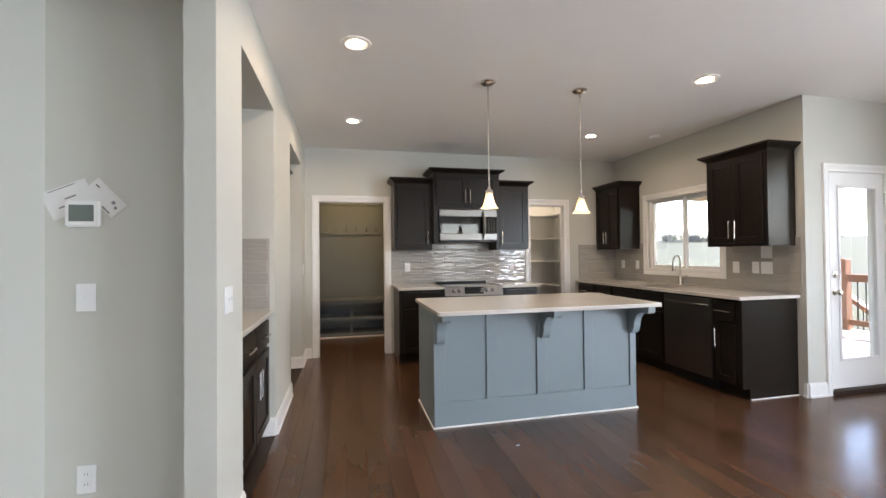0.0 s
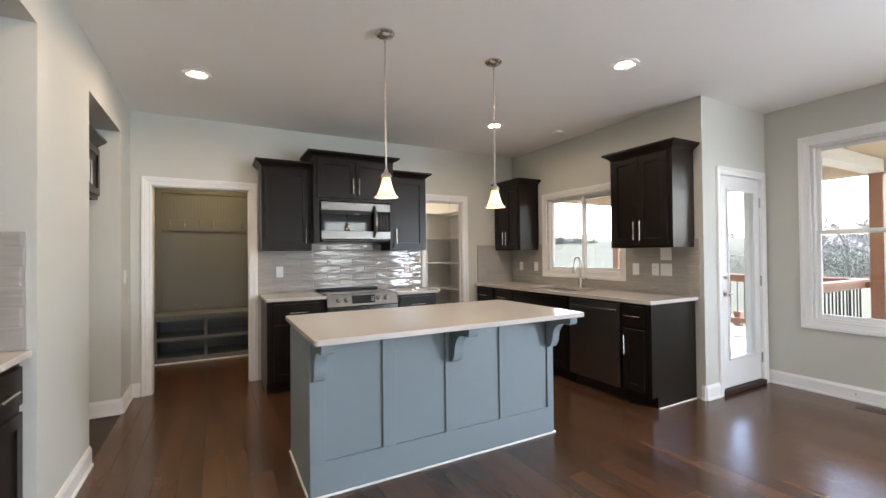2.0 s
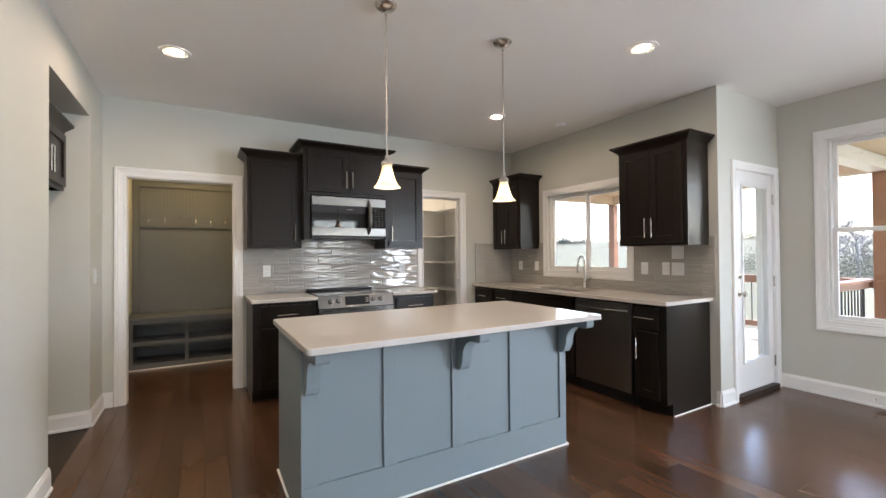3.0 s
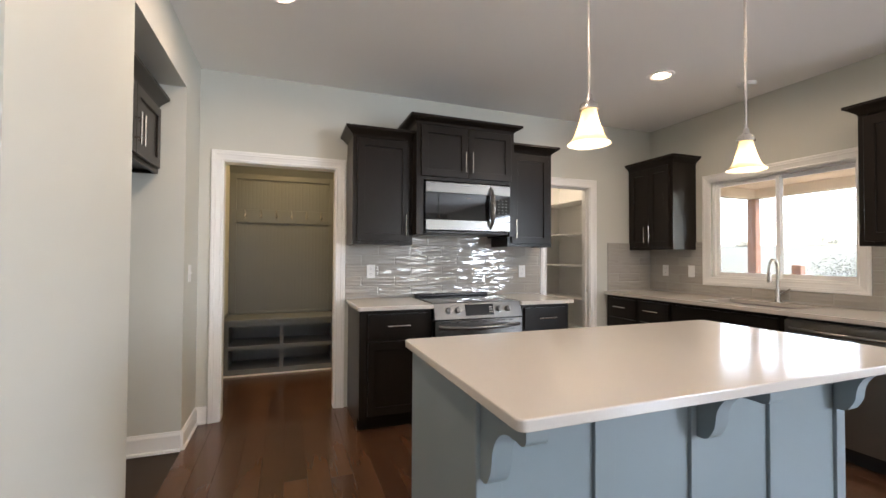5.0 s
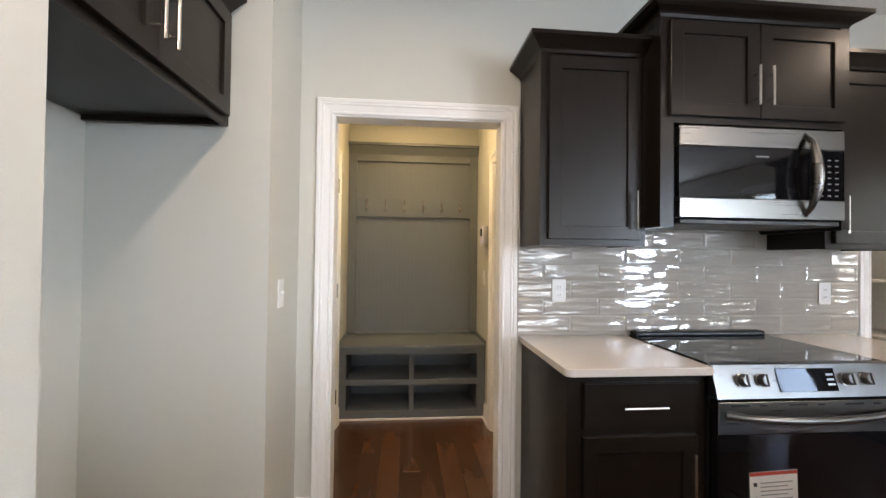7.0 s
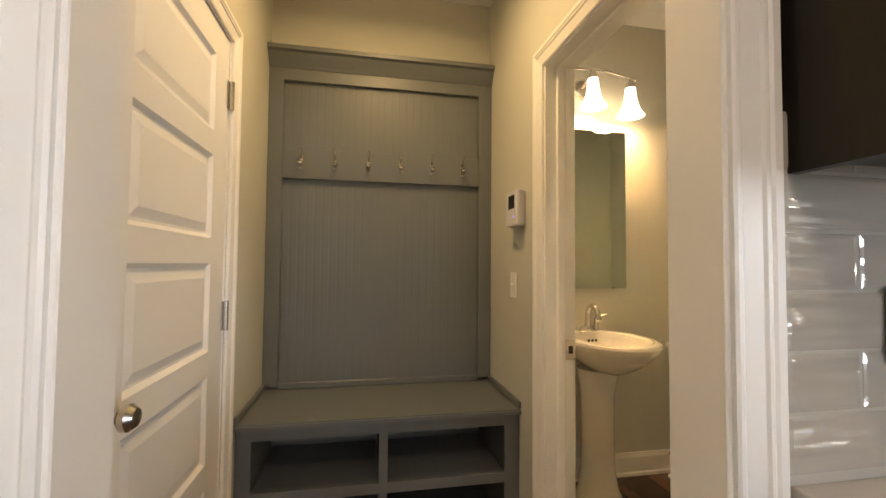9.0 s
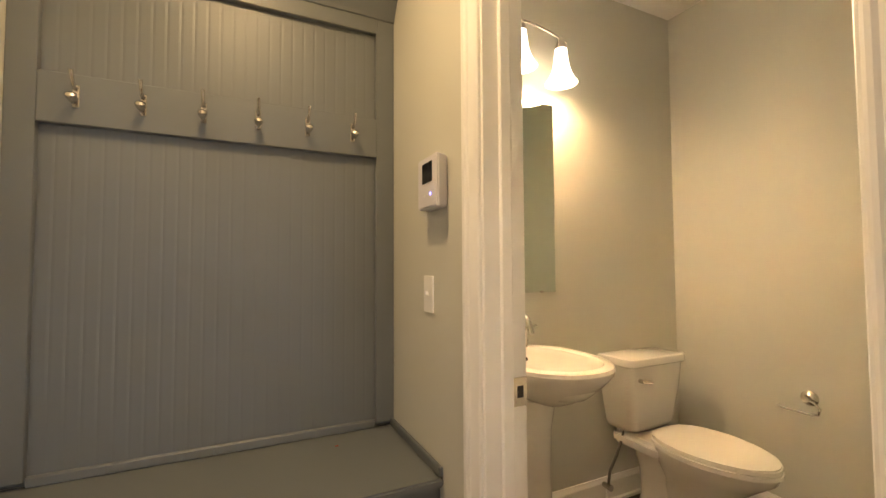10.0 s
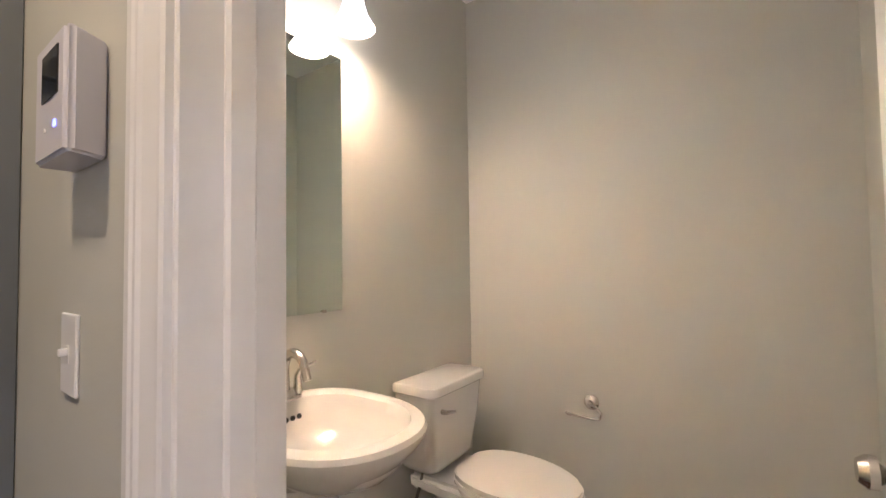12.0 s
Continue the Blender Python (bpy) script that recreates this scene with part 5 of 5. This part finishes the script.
def toilet():
    cx, yb = 2.010, YM - 0.022
    r = thing("toilet", (cx, 7.05, 0), "white porcelain two-piece toilet with closed lid", "toilet")
    tank = bmesh.new()
    rows = []
    for z, hw, y0 in ((0.405, 0.140, yb - 0.145), (0.418, 0.152, yb - 0.158), (0.435, 0.160, yb - 0.164), (0.60, 0.190, yb - 0.182), (0.735, 0.203, yb - 0.190)):
        rows.append([tank.verts.new((*p, z)) for p in rounded(cx - hw, cx + hw, y0, yb, (0.045, 0.045, 0.004, 0.004), 7)])
    n = len(rows[0])
    for p, q in zip(rows, rows[1:]):
        for k in range(n):
            tank.faces.new((p[k], p[(k + 1) % n], q[(k + 1) % n], q[k]))
    tank.faces.new(rows[0][::-1])
    tank.faces.new(rows[-1])
    t = part("tank", tank, PORCELAIN, r, "", True)
    lid = slab(bmesh.new(), rounded(cx - 0.213, cx + 0.213, yb - 0.207, yb + 0.006, (0.05, 0.05, 0.006, 0.006), 8), 0.7355, 0.776, 0.010)
    part("tank_lid", lid, PORCELAIN, r, "", True)
    lv = tube(bmesh.new(), [(cx - 0.135, yb - 0.192, 0.672), (cx - 0.135, yb - 0.214, 0.672), (cx - 0.085, yb - 0.222, 0.664)], [0.010, 0.009, 0.006])
    part("flush_lever", lv, NICKEL, t, "satin nickel flush lever", True)

    def egg(k, n, s=1.0, tip=6.70, back=7.225):
        a = 2 * math.pi * k / n
        hy = (back - tip) / 2
        x = cx + 0.183 * s * math.cos(a) * (1.0 + 0.10 * math.sin(a))
        y = (back + tip) / 2 + hy * s * math.sin(a)
        return x, min(y, back - 0.035)
    n = 40
    bowl = bmesh.new()
    rings = []
    for z, s, dy in ((0.0, 0.62, 0.10), (0.02, 0.62, 0.10), (0.05, 0.55, 0.11), (0.16, 0.50, 0.10), (0.25, 0.62, 0.06), (0.32, 0.82, 0.03), (0.365, 0.94, 0.006), (0.395, 0.965, 0.0)):
        rings.append([bowl.verts.new((egg(k, n, s)[0], egg(k, n, s)[1] + dy, z)) for k in range(n)])
    for p, q in zip(rings, rings[1:]):
        for k in range(n):
            bowl.faces.new((p[k], p[(k + 1) % n], q[(k + 1) % n], q[k]))
    bowl.faces.new(rings[0][::-1])
    bowl.faces.new(rings[-1])
    b = part("bowl", bowl, PORCELAIN, r, "", True)
    part("rear_deck", box_bm(cx - 0.150, cx + 0.150, 7.10, yb - 0.02, 0.33, 0.394, 0.02, 3), PORCELAIN, b, "", True)
    part("trapway", lathe(bmesh.new(), [(0.115, 0.0), (0.112, 0.03), (0.10, 0.10), (0.105, 0.22), (0.13, 0.335)], (cx, 7.18, 0.0), 24, 0.95, 1.35), PORCELAIN, b, "", True)
    for nm, z0, z1, s in (("seat", 0.399, 0.417, 1.0), ("lid", 0.4205, 0.440, 0.985)):
        bm = prism(bmesh.new(), [egg(k, n, s) for k in range(n)], "z", z0, z1)
        bmesh.ops.bevel(bm, geom=[e for e in bm.edges if min(v.co.z for v in e.verts) > z1 - 1e-4], offset=0.006, segments=2, affect="EDGES")
        part(nm, bm, PLASTIC_W, r, "glossy white seat" if nm == "seat" else "closed glossy white lid", True)
    v = thing("water_stop", (1.80, YM - 0.06, 0.0), "braided supply hose and stop valve by the toilet", "valve")
    part("escutcheon", lathe(bmesh.new(), [(0.032, 0.0), (0.030, 0.008), (0.012, 0.012)], (1.80, YM - 0.075, 0.0005)), PLASTIC, v, "", True)
    part("stub_pipe", tube(bmesh.new(), [(1.80, YM - 0.075, 0.005), (1.80, YM - 0.075, 0.13)], 0.009), PLASTIC, v, "", True)
    part("valve_body", tube(bmesh.new(), [(1.80, YM - 0.095, 0.125), (1.80, YM - 0.045, 0.125)], [0.016, 0.012]), NICKEL, v, "", True)
    part("hose", tube(bmesh.new(), [(1.80, YM - 0.075, 0.13), (1.815, YM - 0.075, 0.20), (1.85, YM - 0.085, 0.27), (1.865, YM - 0.10, 0.34), (1.885, YM - 0.105, 0.395)], 0.007), STEEL, v, "", True)


PLASTIC_W = material("glossy_white_seat", (0.80, 0.785, 0.75), 0.18, var=0.008, rough_var=0.02)
toilet()


def paper_holder():
    y, z = 6.793, 0.628
    r = thing("toilet_paper_holder", (PX, y, z), "empty brushed nickel toilet paper holder on the wall", "toilet paper holder")
    k = lathe(bmesh.new(), [(0.0, 0.045), (0.014, 0.043), (0.015, 0.020), (0.024, 0.016), (0.034, 0.006), (0.034, 0.0)])
    k.transform(pose(PX, y, z, 0, -90))
    part("rosette", k, NICKEL, r, "", True)
    pts = [(PX - 0.036, y, z), (PX - 0.040, y - 0.030, z - 0.008), (PX - 0.042, y - 0.052, z - 0.030), (PX - 0.042, y - 0.045, z - 0.055), (PX - 0.042, y - 0.02, z - 0.060),
           (PX - 0.042, y + 0.10, z - 0.058), (PX - 0.042, y + 0.108, z - 0.050)]
    part("arm", tube(bmesh.new(), pts, 0.006, 10), NICKEL, r, "", True)


paper_holder()


# ---- pantry ----
for _z in (0.42, 0.80, 1.19, 1.57, 1.96):
    _r = thing("pantry_shelf", (3.3, 6.5, _z), "white painted corner pantry shelf", "shelf", "pantry shelves")
    part("side_board", box_bm(3.30, 3.619, YR + WT + 0.10, 6.849, _z - 0.019, _z, 0.002), WHITE_WALL, _r)
    part("back_board", box_bm(2.561, 3.299, 6.53, 6.849, _z - 0.019, _z, 0.002), WHITE_WALL, _r)
    part("cleat", box_bm(3.60, 3.619, YR + WT + 0.10, 6.849, _z - 0.06, _z - 0.0195), WHITE_WALL, _r)


# ---- porch and yard ----
DZ, PEX, PSY = -0.03, 8.33, 3.03
FIELD = [(0.0, 0.0), (30, 0.0), (45, 0.15), (70, 1.5), (100, 3.6), (135, 5.9), (170, 6.8), (400, 9.0), (3000, 12.0)]


def field(x, y):
    """Height of the ground at a place in the plan."""
    d = math.hypot(x - 10, y)
    for (r0, h0), (r1, h1) in zip(FIELD, FIELD[1:]):
        if d <= r1:
            return -0.95 + h0 + (h1 - h0) * (d - r0) / (r1 - r0)
    return -0.95 + FIELD[-1][1]


structure("ground", lathe(bmesh.new(), FIELD + [(3001, -30.0), (0.0, -30.0)], (10, 0, -0.95), 64), GRASS, "spring grass rising to the horizon", "ground", True)
structure("porch_roof", box_bm(XB + 0.15, PEX + 0.35, 0.6, 7.75, 2.56, 2.70), PORCH, "beige porch ceiling", "ceiling")
structure("porch_roof_recess", box_bm(XR + 0.15, XB + 0.15, YD + 0.15, 7.75, 2.56, 2.70), PORCH, "beige porch ceiling beside the kitchen", "ceiling")
single("porch_beam", box_bm(XB + 0.16, PEX - 0.12, PSY - 0.10, PSY + 0.10, 2.385, 2.555, 0.004), TRIM, "white boxed porch beam", "beam")
single("porch_beam", box_bm(PEX - 0.11, PEX + 0.11, 0.75, 7.45, 2.385, 2.555, 0.004), BEIGE_BOARD, "beige boxed porch beam along the edge", "beam")
single("porch_beam", box_bm(XR + 0.16, PEX - 0.12, 7.25, 7.45, 2.385, 2.555, 0.004), BEIGE_BOARD, "beige boxed porch beam along the north edge", "beam")
for _y in (PSY, 7.35):
    single("porch_post", box_bm(PEX - 0.075, PEX + 0.075, _y - 0.075, _y + 0.075, -0.95, 2.384, 0.010), CEDAR, "square cedar porch post", "post", "porch posts")
for _x in (6.3, 7.5):
    single("porch_downlight", lathe(bmesh.new(), [(0.0, 0.0), (0.085, 0.0), (0.082, -0.008), (0.0, -0.009)], (_x, 1.9, 2.5595), 24), PLASTIC,
           "round white porch ceiling light, unlit", "ceiling light", "porch lights", smooth=True)
structure("deck_frame", box_bm(XR + 0.16, PEX + 0.10, YD + 0.16, 7.4, DZ - 0.24, DZ - 0.03), CEDAR, "cedar deck frame", "deck")


def deck():
    r = thing("deck", (6.2, 5.0, DZ), "pale sun-bleached wooden deck boards", "deck", kind="structure")
    y = YD + 0.16
    while y < 7.3:
        ob = part("deck_board", box_bm(XR + 0.16, PEX + 0.11, 0, 0.138, DZ - 0.0295, DZ), DECK, r)
        ob.location.y += y
        y += 0.144


deck()


def railing(p0, p1, z0, z1=None, label="cedar deck railing with black balusters"):
    """A rail between two points of the plan; z1 is the floor at the far end, for a stair."""
    z1 = z0 if z1 is None else z1
    p0, p1 = Vector((*p0, z0)), Vector((*p1, z1))
    d = p1 - p0
    side = Vector((-d.y, d.x, 0)).normalized()
    r = thing("deck_railing", p0, label, "railing", "deck railings")

    def beam(name, h, w, t, mat):
        bm = bmesh.new()
        vs = []
        for q in (p0, p1):
            for s, k in ((-1, 0), (1, 0), (1, 1), (-1, 1)):
                vs.append(bm.verts.new(q + side * (s * w / 2) + Vector((0, 0, h + k * t))))
        for f in ((0, 3, 2, 1), (4, 5, 6, 7), (0, 1, 5, 4), (1, 2, 6, 5), (2, 3, 7, 6), (3, 0, 4, 7)):
            bm.faces.new([vs[i] for i in f])
        part(name, bm, mat, r)
    beam("cap_rail", 0.90, 0.14, 0.035, CEDAR)
    beam("upper_rail", 0.81, 0.04, 0.088, CEDAR)
    beam("lower_rail", 0.08, 0.04, 0.088, CEDAR)
    n = max(2, int(d.length / 0.11))
    for k in range(1, n):
        q = p0 + d * k / n
        part("baluster", tube(bmesh.new(), [q + Vector((0, 0, 0.12)), q + Vector((0, 0, 0.84))], 0.009, 6), BLACK, r)


railing((XB + 0.20, PSY + 0.14), (PEX - 0.09, PSY + 0.14), DZ)
railing((PEX, PSY + 0.09), (PEX, 5.42), DZ)
railing((PEX, 5.58), (PEX, 6.55), DZ)
for _y in (5.50, 6.63):
    single("newel_post", box_bm(PEX - 0.07, PEX + 0.07, _y - 0.07, _y + 0.07, -0.95, 1.17, 0.010), CEDAR, "square cedar stair post", "post", "stair posts")
# stair along the deck's outer edge, going down towards the south from a landing
structure("stair_landing", box_bm(PEX + 0.12, PEX + 1.10, 6.70, 7.40, DZ - 0.04, DZ, 0.004), DECK, "pale wooden stair landing", "deck")
for _x in (PEX + 0.17, PEX + 1.04):
    for _y in (6.78, 7.32):
        single("landing_post", box_bm(_x - 0.045, _x + 0.045, _y - 0.045, _y + 0.045, -0.95, DZ - 0.041), CEDAR, "short cedar post under the landing", "post", "landing posts")
railing((PEX + 1.02, 6.68), (PEX + 1.02, 5.42), DZ, -0.95, "sloping cedar stair railing with black balusters")
single("newel_post", box_bm(PEX + 0.96, PEX + 1.08, 5.28, 5.40, -0.95, 0.12, 0.010), CEDAR, "square cedar post at the stair's foot", "post", "stair posts")
for _k in range(4):
    single("stair_step", box_bm(PEX + 0.13, PEX + 0.95, 6.41 - 0.28 * _k, 6.69 - 0.28 * _k, -0.95, DZ - 0.18 * (_k + 1), 0.004), DECK, "wooden deck stair step", "step", "deck steps")


def bare_tree(at, h, seed):
    """A leafless spring tree: tapered trunk, limbs and many fine twigs with sparse buds."""
    rnd = random.Random(seed)
    r = thing("bare_tree", at, "leafless spring tree at the field's edge", "tree", "trees beyond the yard")
    trunk, twigs, buds = bmesh.new(), bmesh.new(), []
    top = Vector(at) + Vector((rnd.uniform(-.3, .3), rnd.uniform(-.3, .3), h * 0.6))
    tube(trunk, [Vector(at), Vector(at) + Vector((0.05, 0.04, h * 0.3)), top], [h * 0.017, h * 0.012, h * 0.005], 7)

    def grow(p, d, length, rad, depth):
        q = p + d * length * 0.5 + Vector((rnd.uniform(-1, 1), rnd.uniform(-1, 1), rnd.uniform(0, 1))) * length * 0.08
        e = p + d * length
        tube(twigs, [p, q, e], [rad, rad * 0.75, rad * 0.45], 3 if depth > 1 else 5, False)
        if depth >= 4:
            buds.append(e)
            return
        for _ in range(4 if depth < 2 else 5):
            nd = (d + Vector((rnd.uniform(-1, 1), rnd.uniform(-1, 1), rnd.uniform(-0.3, 0.9))) * 0.8).normalized()
            grow(p + d * length * rnd.uniform(0.45, 1.0), nd, length * rnd.uniform(0.45, 0.7), rad * 0.55, depth + 1)
    for k in range(13):
        f = 0.22 + 0.78 * k / 12
        p = Vector(at).lerp(top, f)
        a = k * 2.4 + rnd.uniform(0, 1)
        grow(p, Vector((math.cos(a), math.sin(a), rnd.uniform(0.4, 1.1))).normalized(), h * rnd.uniform(0.2, 0.34), h * 0.0075, 1)
    part("trunk", trunk, BARK, r, "", True)
    part("limbs", twigs, BARK, r)
    bm = bmesh.new()
    for e in buds:
        if rnd.random() < 0.12:
            s = rnd.uniform(0.05, 0.12)
            o = [e + Vector((rnd.uniform(-1, 1), rnd.uniform(-1, 1), rnd.uniform(-1, 1))) * s for _ in range(3)]
            bm.faces.new([bm.verts.new(v) for v in o])
    part("crown", bm, LEAF, r, "sparse pale spring leaves")


_rt = random.Random(5)
for _k in range(16):
    _x, _y = 43 + 9 * _rt.random(), -6 + 24 * (_k + 0.8 * _rt.random()) / 16
    bare_tree((_x, _y, field(_x, _y) - 0.02), 5.6 + 1.6 * _rt.random(), 11 + _k)


BUSH = material("grey_green_brush", (0.135, 0.128, 0.085), 0.85, var=0.3, scale=0.5)


def brush(name, label, spots, spread, height, count, leaf, mat, seed):
    """Tangled undergrowth of many small leaves on thin stems."""
    rnd = random.Random(seed)
    verts, faces = [], []
    for _ in range(count):
        cx, cy, s = spots[rnd.randrange(len(spots))]
        a, d = rnd.uniform(0, 2 * math.pi), spread * s * math.sqrt(rnd.random())
        z = height * s * rnd.random() ** 0.8 * (1 - 0.6 * (d / (spread * s)) ** 2)
        c = Vector((cx + d * math.cos(a), cy + d * math.sin(a), field(cx, cy) - 0.04 + z))
        i = len(verts)
        for _k in range(3):
            verts.append(c + Vector((rnd.uniform(-1, 1), rnd.uniform(-1, 1), rnd.uniform(-1, 1))) * leaf * s)
        faces.append((i, i + 1, i + 2))
    me = bpy.data.meshes.new(name)
    me.from_pydata([tuple(v) for v in verts], [], faces)
    me.materials.append(mat)
    return tagged(new(name, me), label, "bushes", "", "stuff")


brush("undergrowth", "tangled grey green undergrowth along the fence line", [(_rt.uniform(41, 56), _rt.uniform(-8, 23), _rt.uniform(0.6, 1.2)) for _ in range(56)], 2.4, 2.9, 70000, 0.07, BUSH, 3)
brush("far_woods", "distant hedges in hazed colour on the rising field", [(10 + d * math.cos(a), d * math.sin(a), _rt.uniform(0.5, 1.2)) for d, a in ((_rt.uniform(115, 150), _rt.uniform(0.1, 1.35)) for _ in range(16))], 4, 3.0, 30000, 0.22, FAR_LEAF, 4)


# ---- wall tiles ----
TL, TH, TG = 0.2955, 0.0895, 0.0028
_tile_mesh = {}


def tile_mesh(axis, out, w, h):
    """A thin tile with an eased front edge, its centre at the origin and its back on the wall."""
    key = (axis, out, round(w, 3), round(h, 3))
    if key not in _tile_mesh:
        t = 0.008
        rows = [[(-w / 2 + i, d, -h / 2 + i), (w / 2 - i, d, -h / 2 + i), (w / 2 - i, d, h / 2 - i), (-w / 2 + i, d, h / 2 - i)]
                for i, d in ((0, 0), (0, t - 0.0030), (0.0022, t - 0.0011), (0.008, t))]
        bm = bmesh.new()
        rings = [[bm.verts.new((out * d, u, z) if axis == "x" else (u, out * d, z)) for u, d, z in row] for row in rows]
        for p, q in zip(rings, rings[1:]):
            for k in range(4):
                bm.faces.new((p[k], p[(k + 1) % 4], q[(k + 1) % 4], q[k]))
        bm.faces.new(rings[-1])
        bmesh.ops.recalc_face_normals(bm, faces=bm.faces)
        me = bpy.data.meshes.new("tile")
        bm.to_mesh(me)
        bm.free()
        me.materials.append(TILE)
        _tile_mesh[key] = me
    return _tile_mesh[key]


def tiled(name, axis, face, out, a0, a1, z0, z1, phase, label, skip=None):
    r = thing(name, (face, a0, z0) if axis == "x" else (a0, face, z0), label, "backsplash", kind="structure")
    lo, hi = sorted((face + out * 0.0005, face + out * 0.0122))
    g = bmesh.new()
    spans = [(a0, a1, z0 - 0.013, z1)] if skip is None else [(a0, skip[0], z0 - 0.013, z1), (skip[1], a1, z0 - 0.013, z1), (skip[0], skip[1], z0 - 0.013, skip[2])]
    for u0, u1, w0, w1 in spans:
        box(g, *((lo, hi, u0, u1) if axis == "x" else (u0, u1, lo, hi)), w0, w1)
    part("grout", g, GROUT, r)
    back, row, z = face + out * 0.006, 0, z0
    while z < z1 - 0.012:
        top = min(z + TH, z1)
        u = a0 + ((phase + (TL / 2 if row % 2 else 0) - a0) % TL) - TL
        while u < a1:
            cuts = [(max(u, a0), min(u + TL, a1))]
            zt = top
            if skip and z < skip[3] and top > skip[2] + 0.004:
                cuts = [(max(u, a0), min(u + TL, skip[0])), (max(u, skip[1]), min(u + TL, a1))]
            for c0, c1 in cuts:
                if c1 - c0 > 0.012:
                    me = tile_mesh(axis, out, c1 - c0 - TG, zt - z - TG)
                    ob = new("tile", me)
                    m = ((c0 + c1) / 2, (z + zt) / 2)
                    ob.parent = r
                    ob.matrix_parent_inverse = r.matrix_world.inverted()
                    ob.location = (back, m[0], m[1]) if axis == "x" else (m[0], back, m[1])
            u += TL
        z, row = top, row + 1


tiled("backsplash_range", "y", YR, -1, 0.602, 2.538, 0.929, 1.466, 0.740 + TL / 2, "glossy wavy taupe tile behind the range")
tiled("backsplash_corner", "y", YR, -1, 3.40, XR - 0.016, 0.929, 1.438, 3.40, "glossy wavy taupe tile in the corner")
tiled("backsplash_sink", "x", XR, -1, 3.0, YR, 0.929, 1.438, 3.10, "glossy wavy taupe tile behind the sink", (3.765, 5.045, 1.0145, 1.5))
tiled("backsplash_niche", "y", 3.35, -1, -1.155, -0.535, 0.929, 1.443, -0.693, "glossy taupe tile on the niche's side wall")
tiled("backsplash_niche_back", "x", -1.17, 1, 2.37, 3.34, 0.929, 1.443, 2.5, "glossy taupe tile on the niche's back wall")


# ---- floor boards ----
BW = 0.127
_board_mesh = {}


def board_verts(length):
    e, g, t = 0.0009, 0.0004, 0.0055
    w = BW
    return [[(g, g, -t), (w - g, g, -t), (w - g, length - g, -t), (g, length - g, -t)],
            [(g, g, -e), (w - g, g, -e), (w - g, length - g, -e), (g, length - g, -e)],
            [(g + e, g + e, 0), (w - g - e, g + e, 0), (w - g - e, length - g - e, 0), (g + e, length - g - e, 0)]]


BOARD_FACES = [(0, 1, 5, 4), (1, 2, 6, 5), (2, 3, 7, 6), (3, 0, 4, 7), (4, 5, 9, 8), (5, 6, 10, 9), (6, 7, 11, 10), (7, 4, 8, 11), (8, 9, 10, 11)]


def board_mesh(length):
    key = round(length, 3)
    if key not in _board_mesh:
        me = bpy.data.meshes.new("plank")
        me.from_pydata([v for row in board_verts(length) for v in row], [], BOARD_FACES)
        me.materials.append(WOOD)
        _board_mesh[key] = me
    return _board_mesh[key]


floor = thing("floor", (0, 0, 0), "dark brown oak plank floor with a satin sheen", "floor", kind="structure")
_rf = random.Random(8)
_rest_v, _rest_f = [], []
_near = 0
_nx = int((XB - RX) / BW) + 1
for _i in range(_nx):
    _x = -0.5 + BW * (_i - int((-0.5 - RX) / BW) - 1)
    _y = RY - _rf.uniform(0, 1.2)
    _end = YD + 0.1 if _x + BW > XR + 0.1 else YR + 0.1 if _x + BW > 3.7 else YM + 0.05
    if _x < -0.62:
        _end = 2.2
    while _y < _end - 0.02:
        _len = min(_rf.choice((0.75, 0.95, 1.15, 1.4, 1.65)), _end - _y)
        _mid = _y + _len / 2
        _open = -0.62 < _x < 5.0 and 1.6 < _mid < 5.75 or -0.62 < _x < 2.45 and 5.75 <= _mid < 7.3
        _hid = 0.7 < _x < 2.3 and 3.2 < _y and _y + _len < 3.8
        if _open and not _hid and _near < 300:
            _ob = new("plank", board_mesh(_len))
            _ob.parent = floor
            _ob.location = (_x, _y, 0)
            _near += 1
        else:
            _b = len(_rest_v)
            _rest_v += [(p[0] + _x, p[1] + _y, p[2]) for row in board_verts(_len) for p in row]
            _rest_f += [tuple(_b + k for k in f) for f in BOARD_FACES]
        _y += _len
_me = bpy.data.meshes.new("outer_planks")
_me.from_pydata(_rest_v, [], _rest_f)
_me.materials.append(WOOD)
_ob = tagged(new("outer_planks", _me), "dark brown oak planks", "", "", "stuff")
_ob.parent = floor
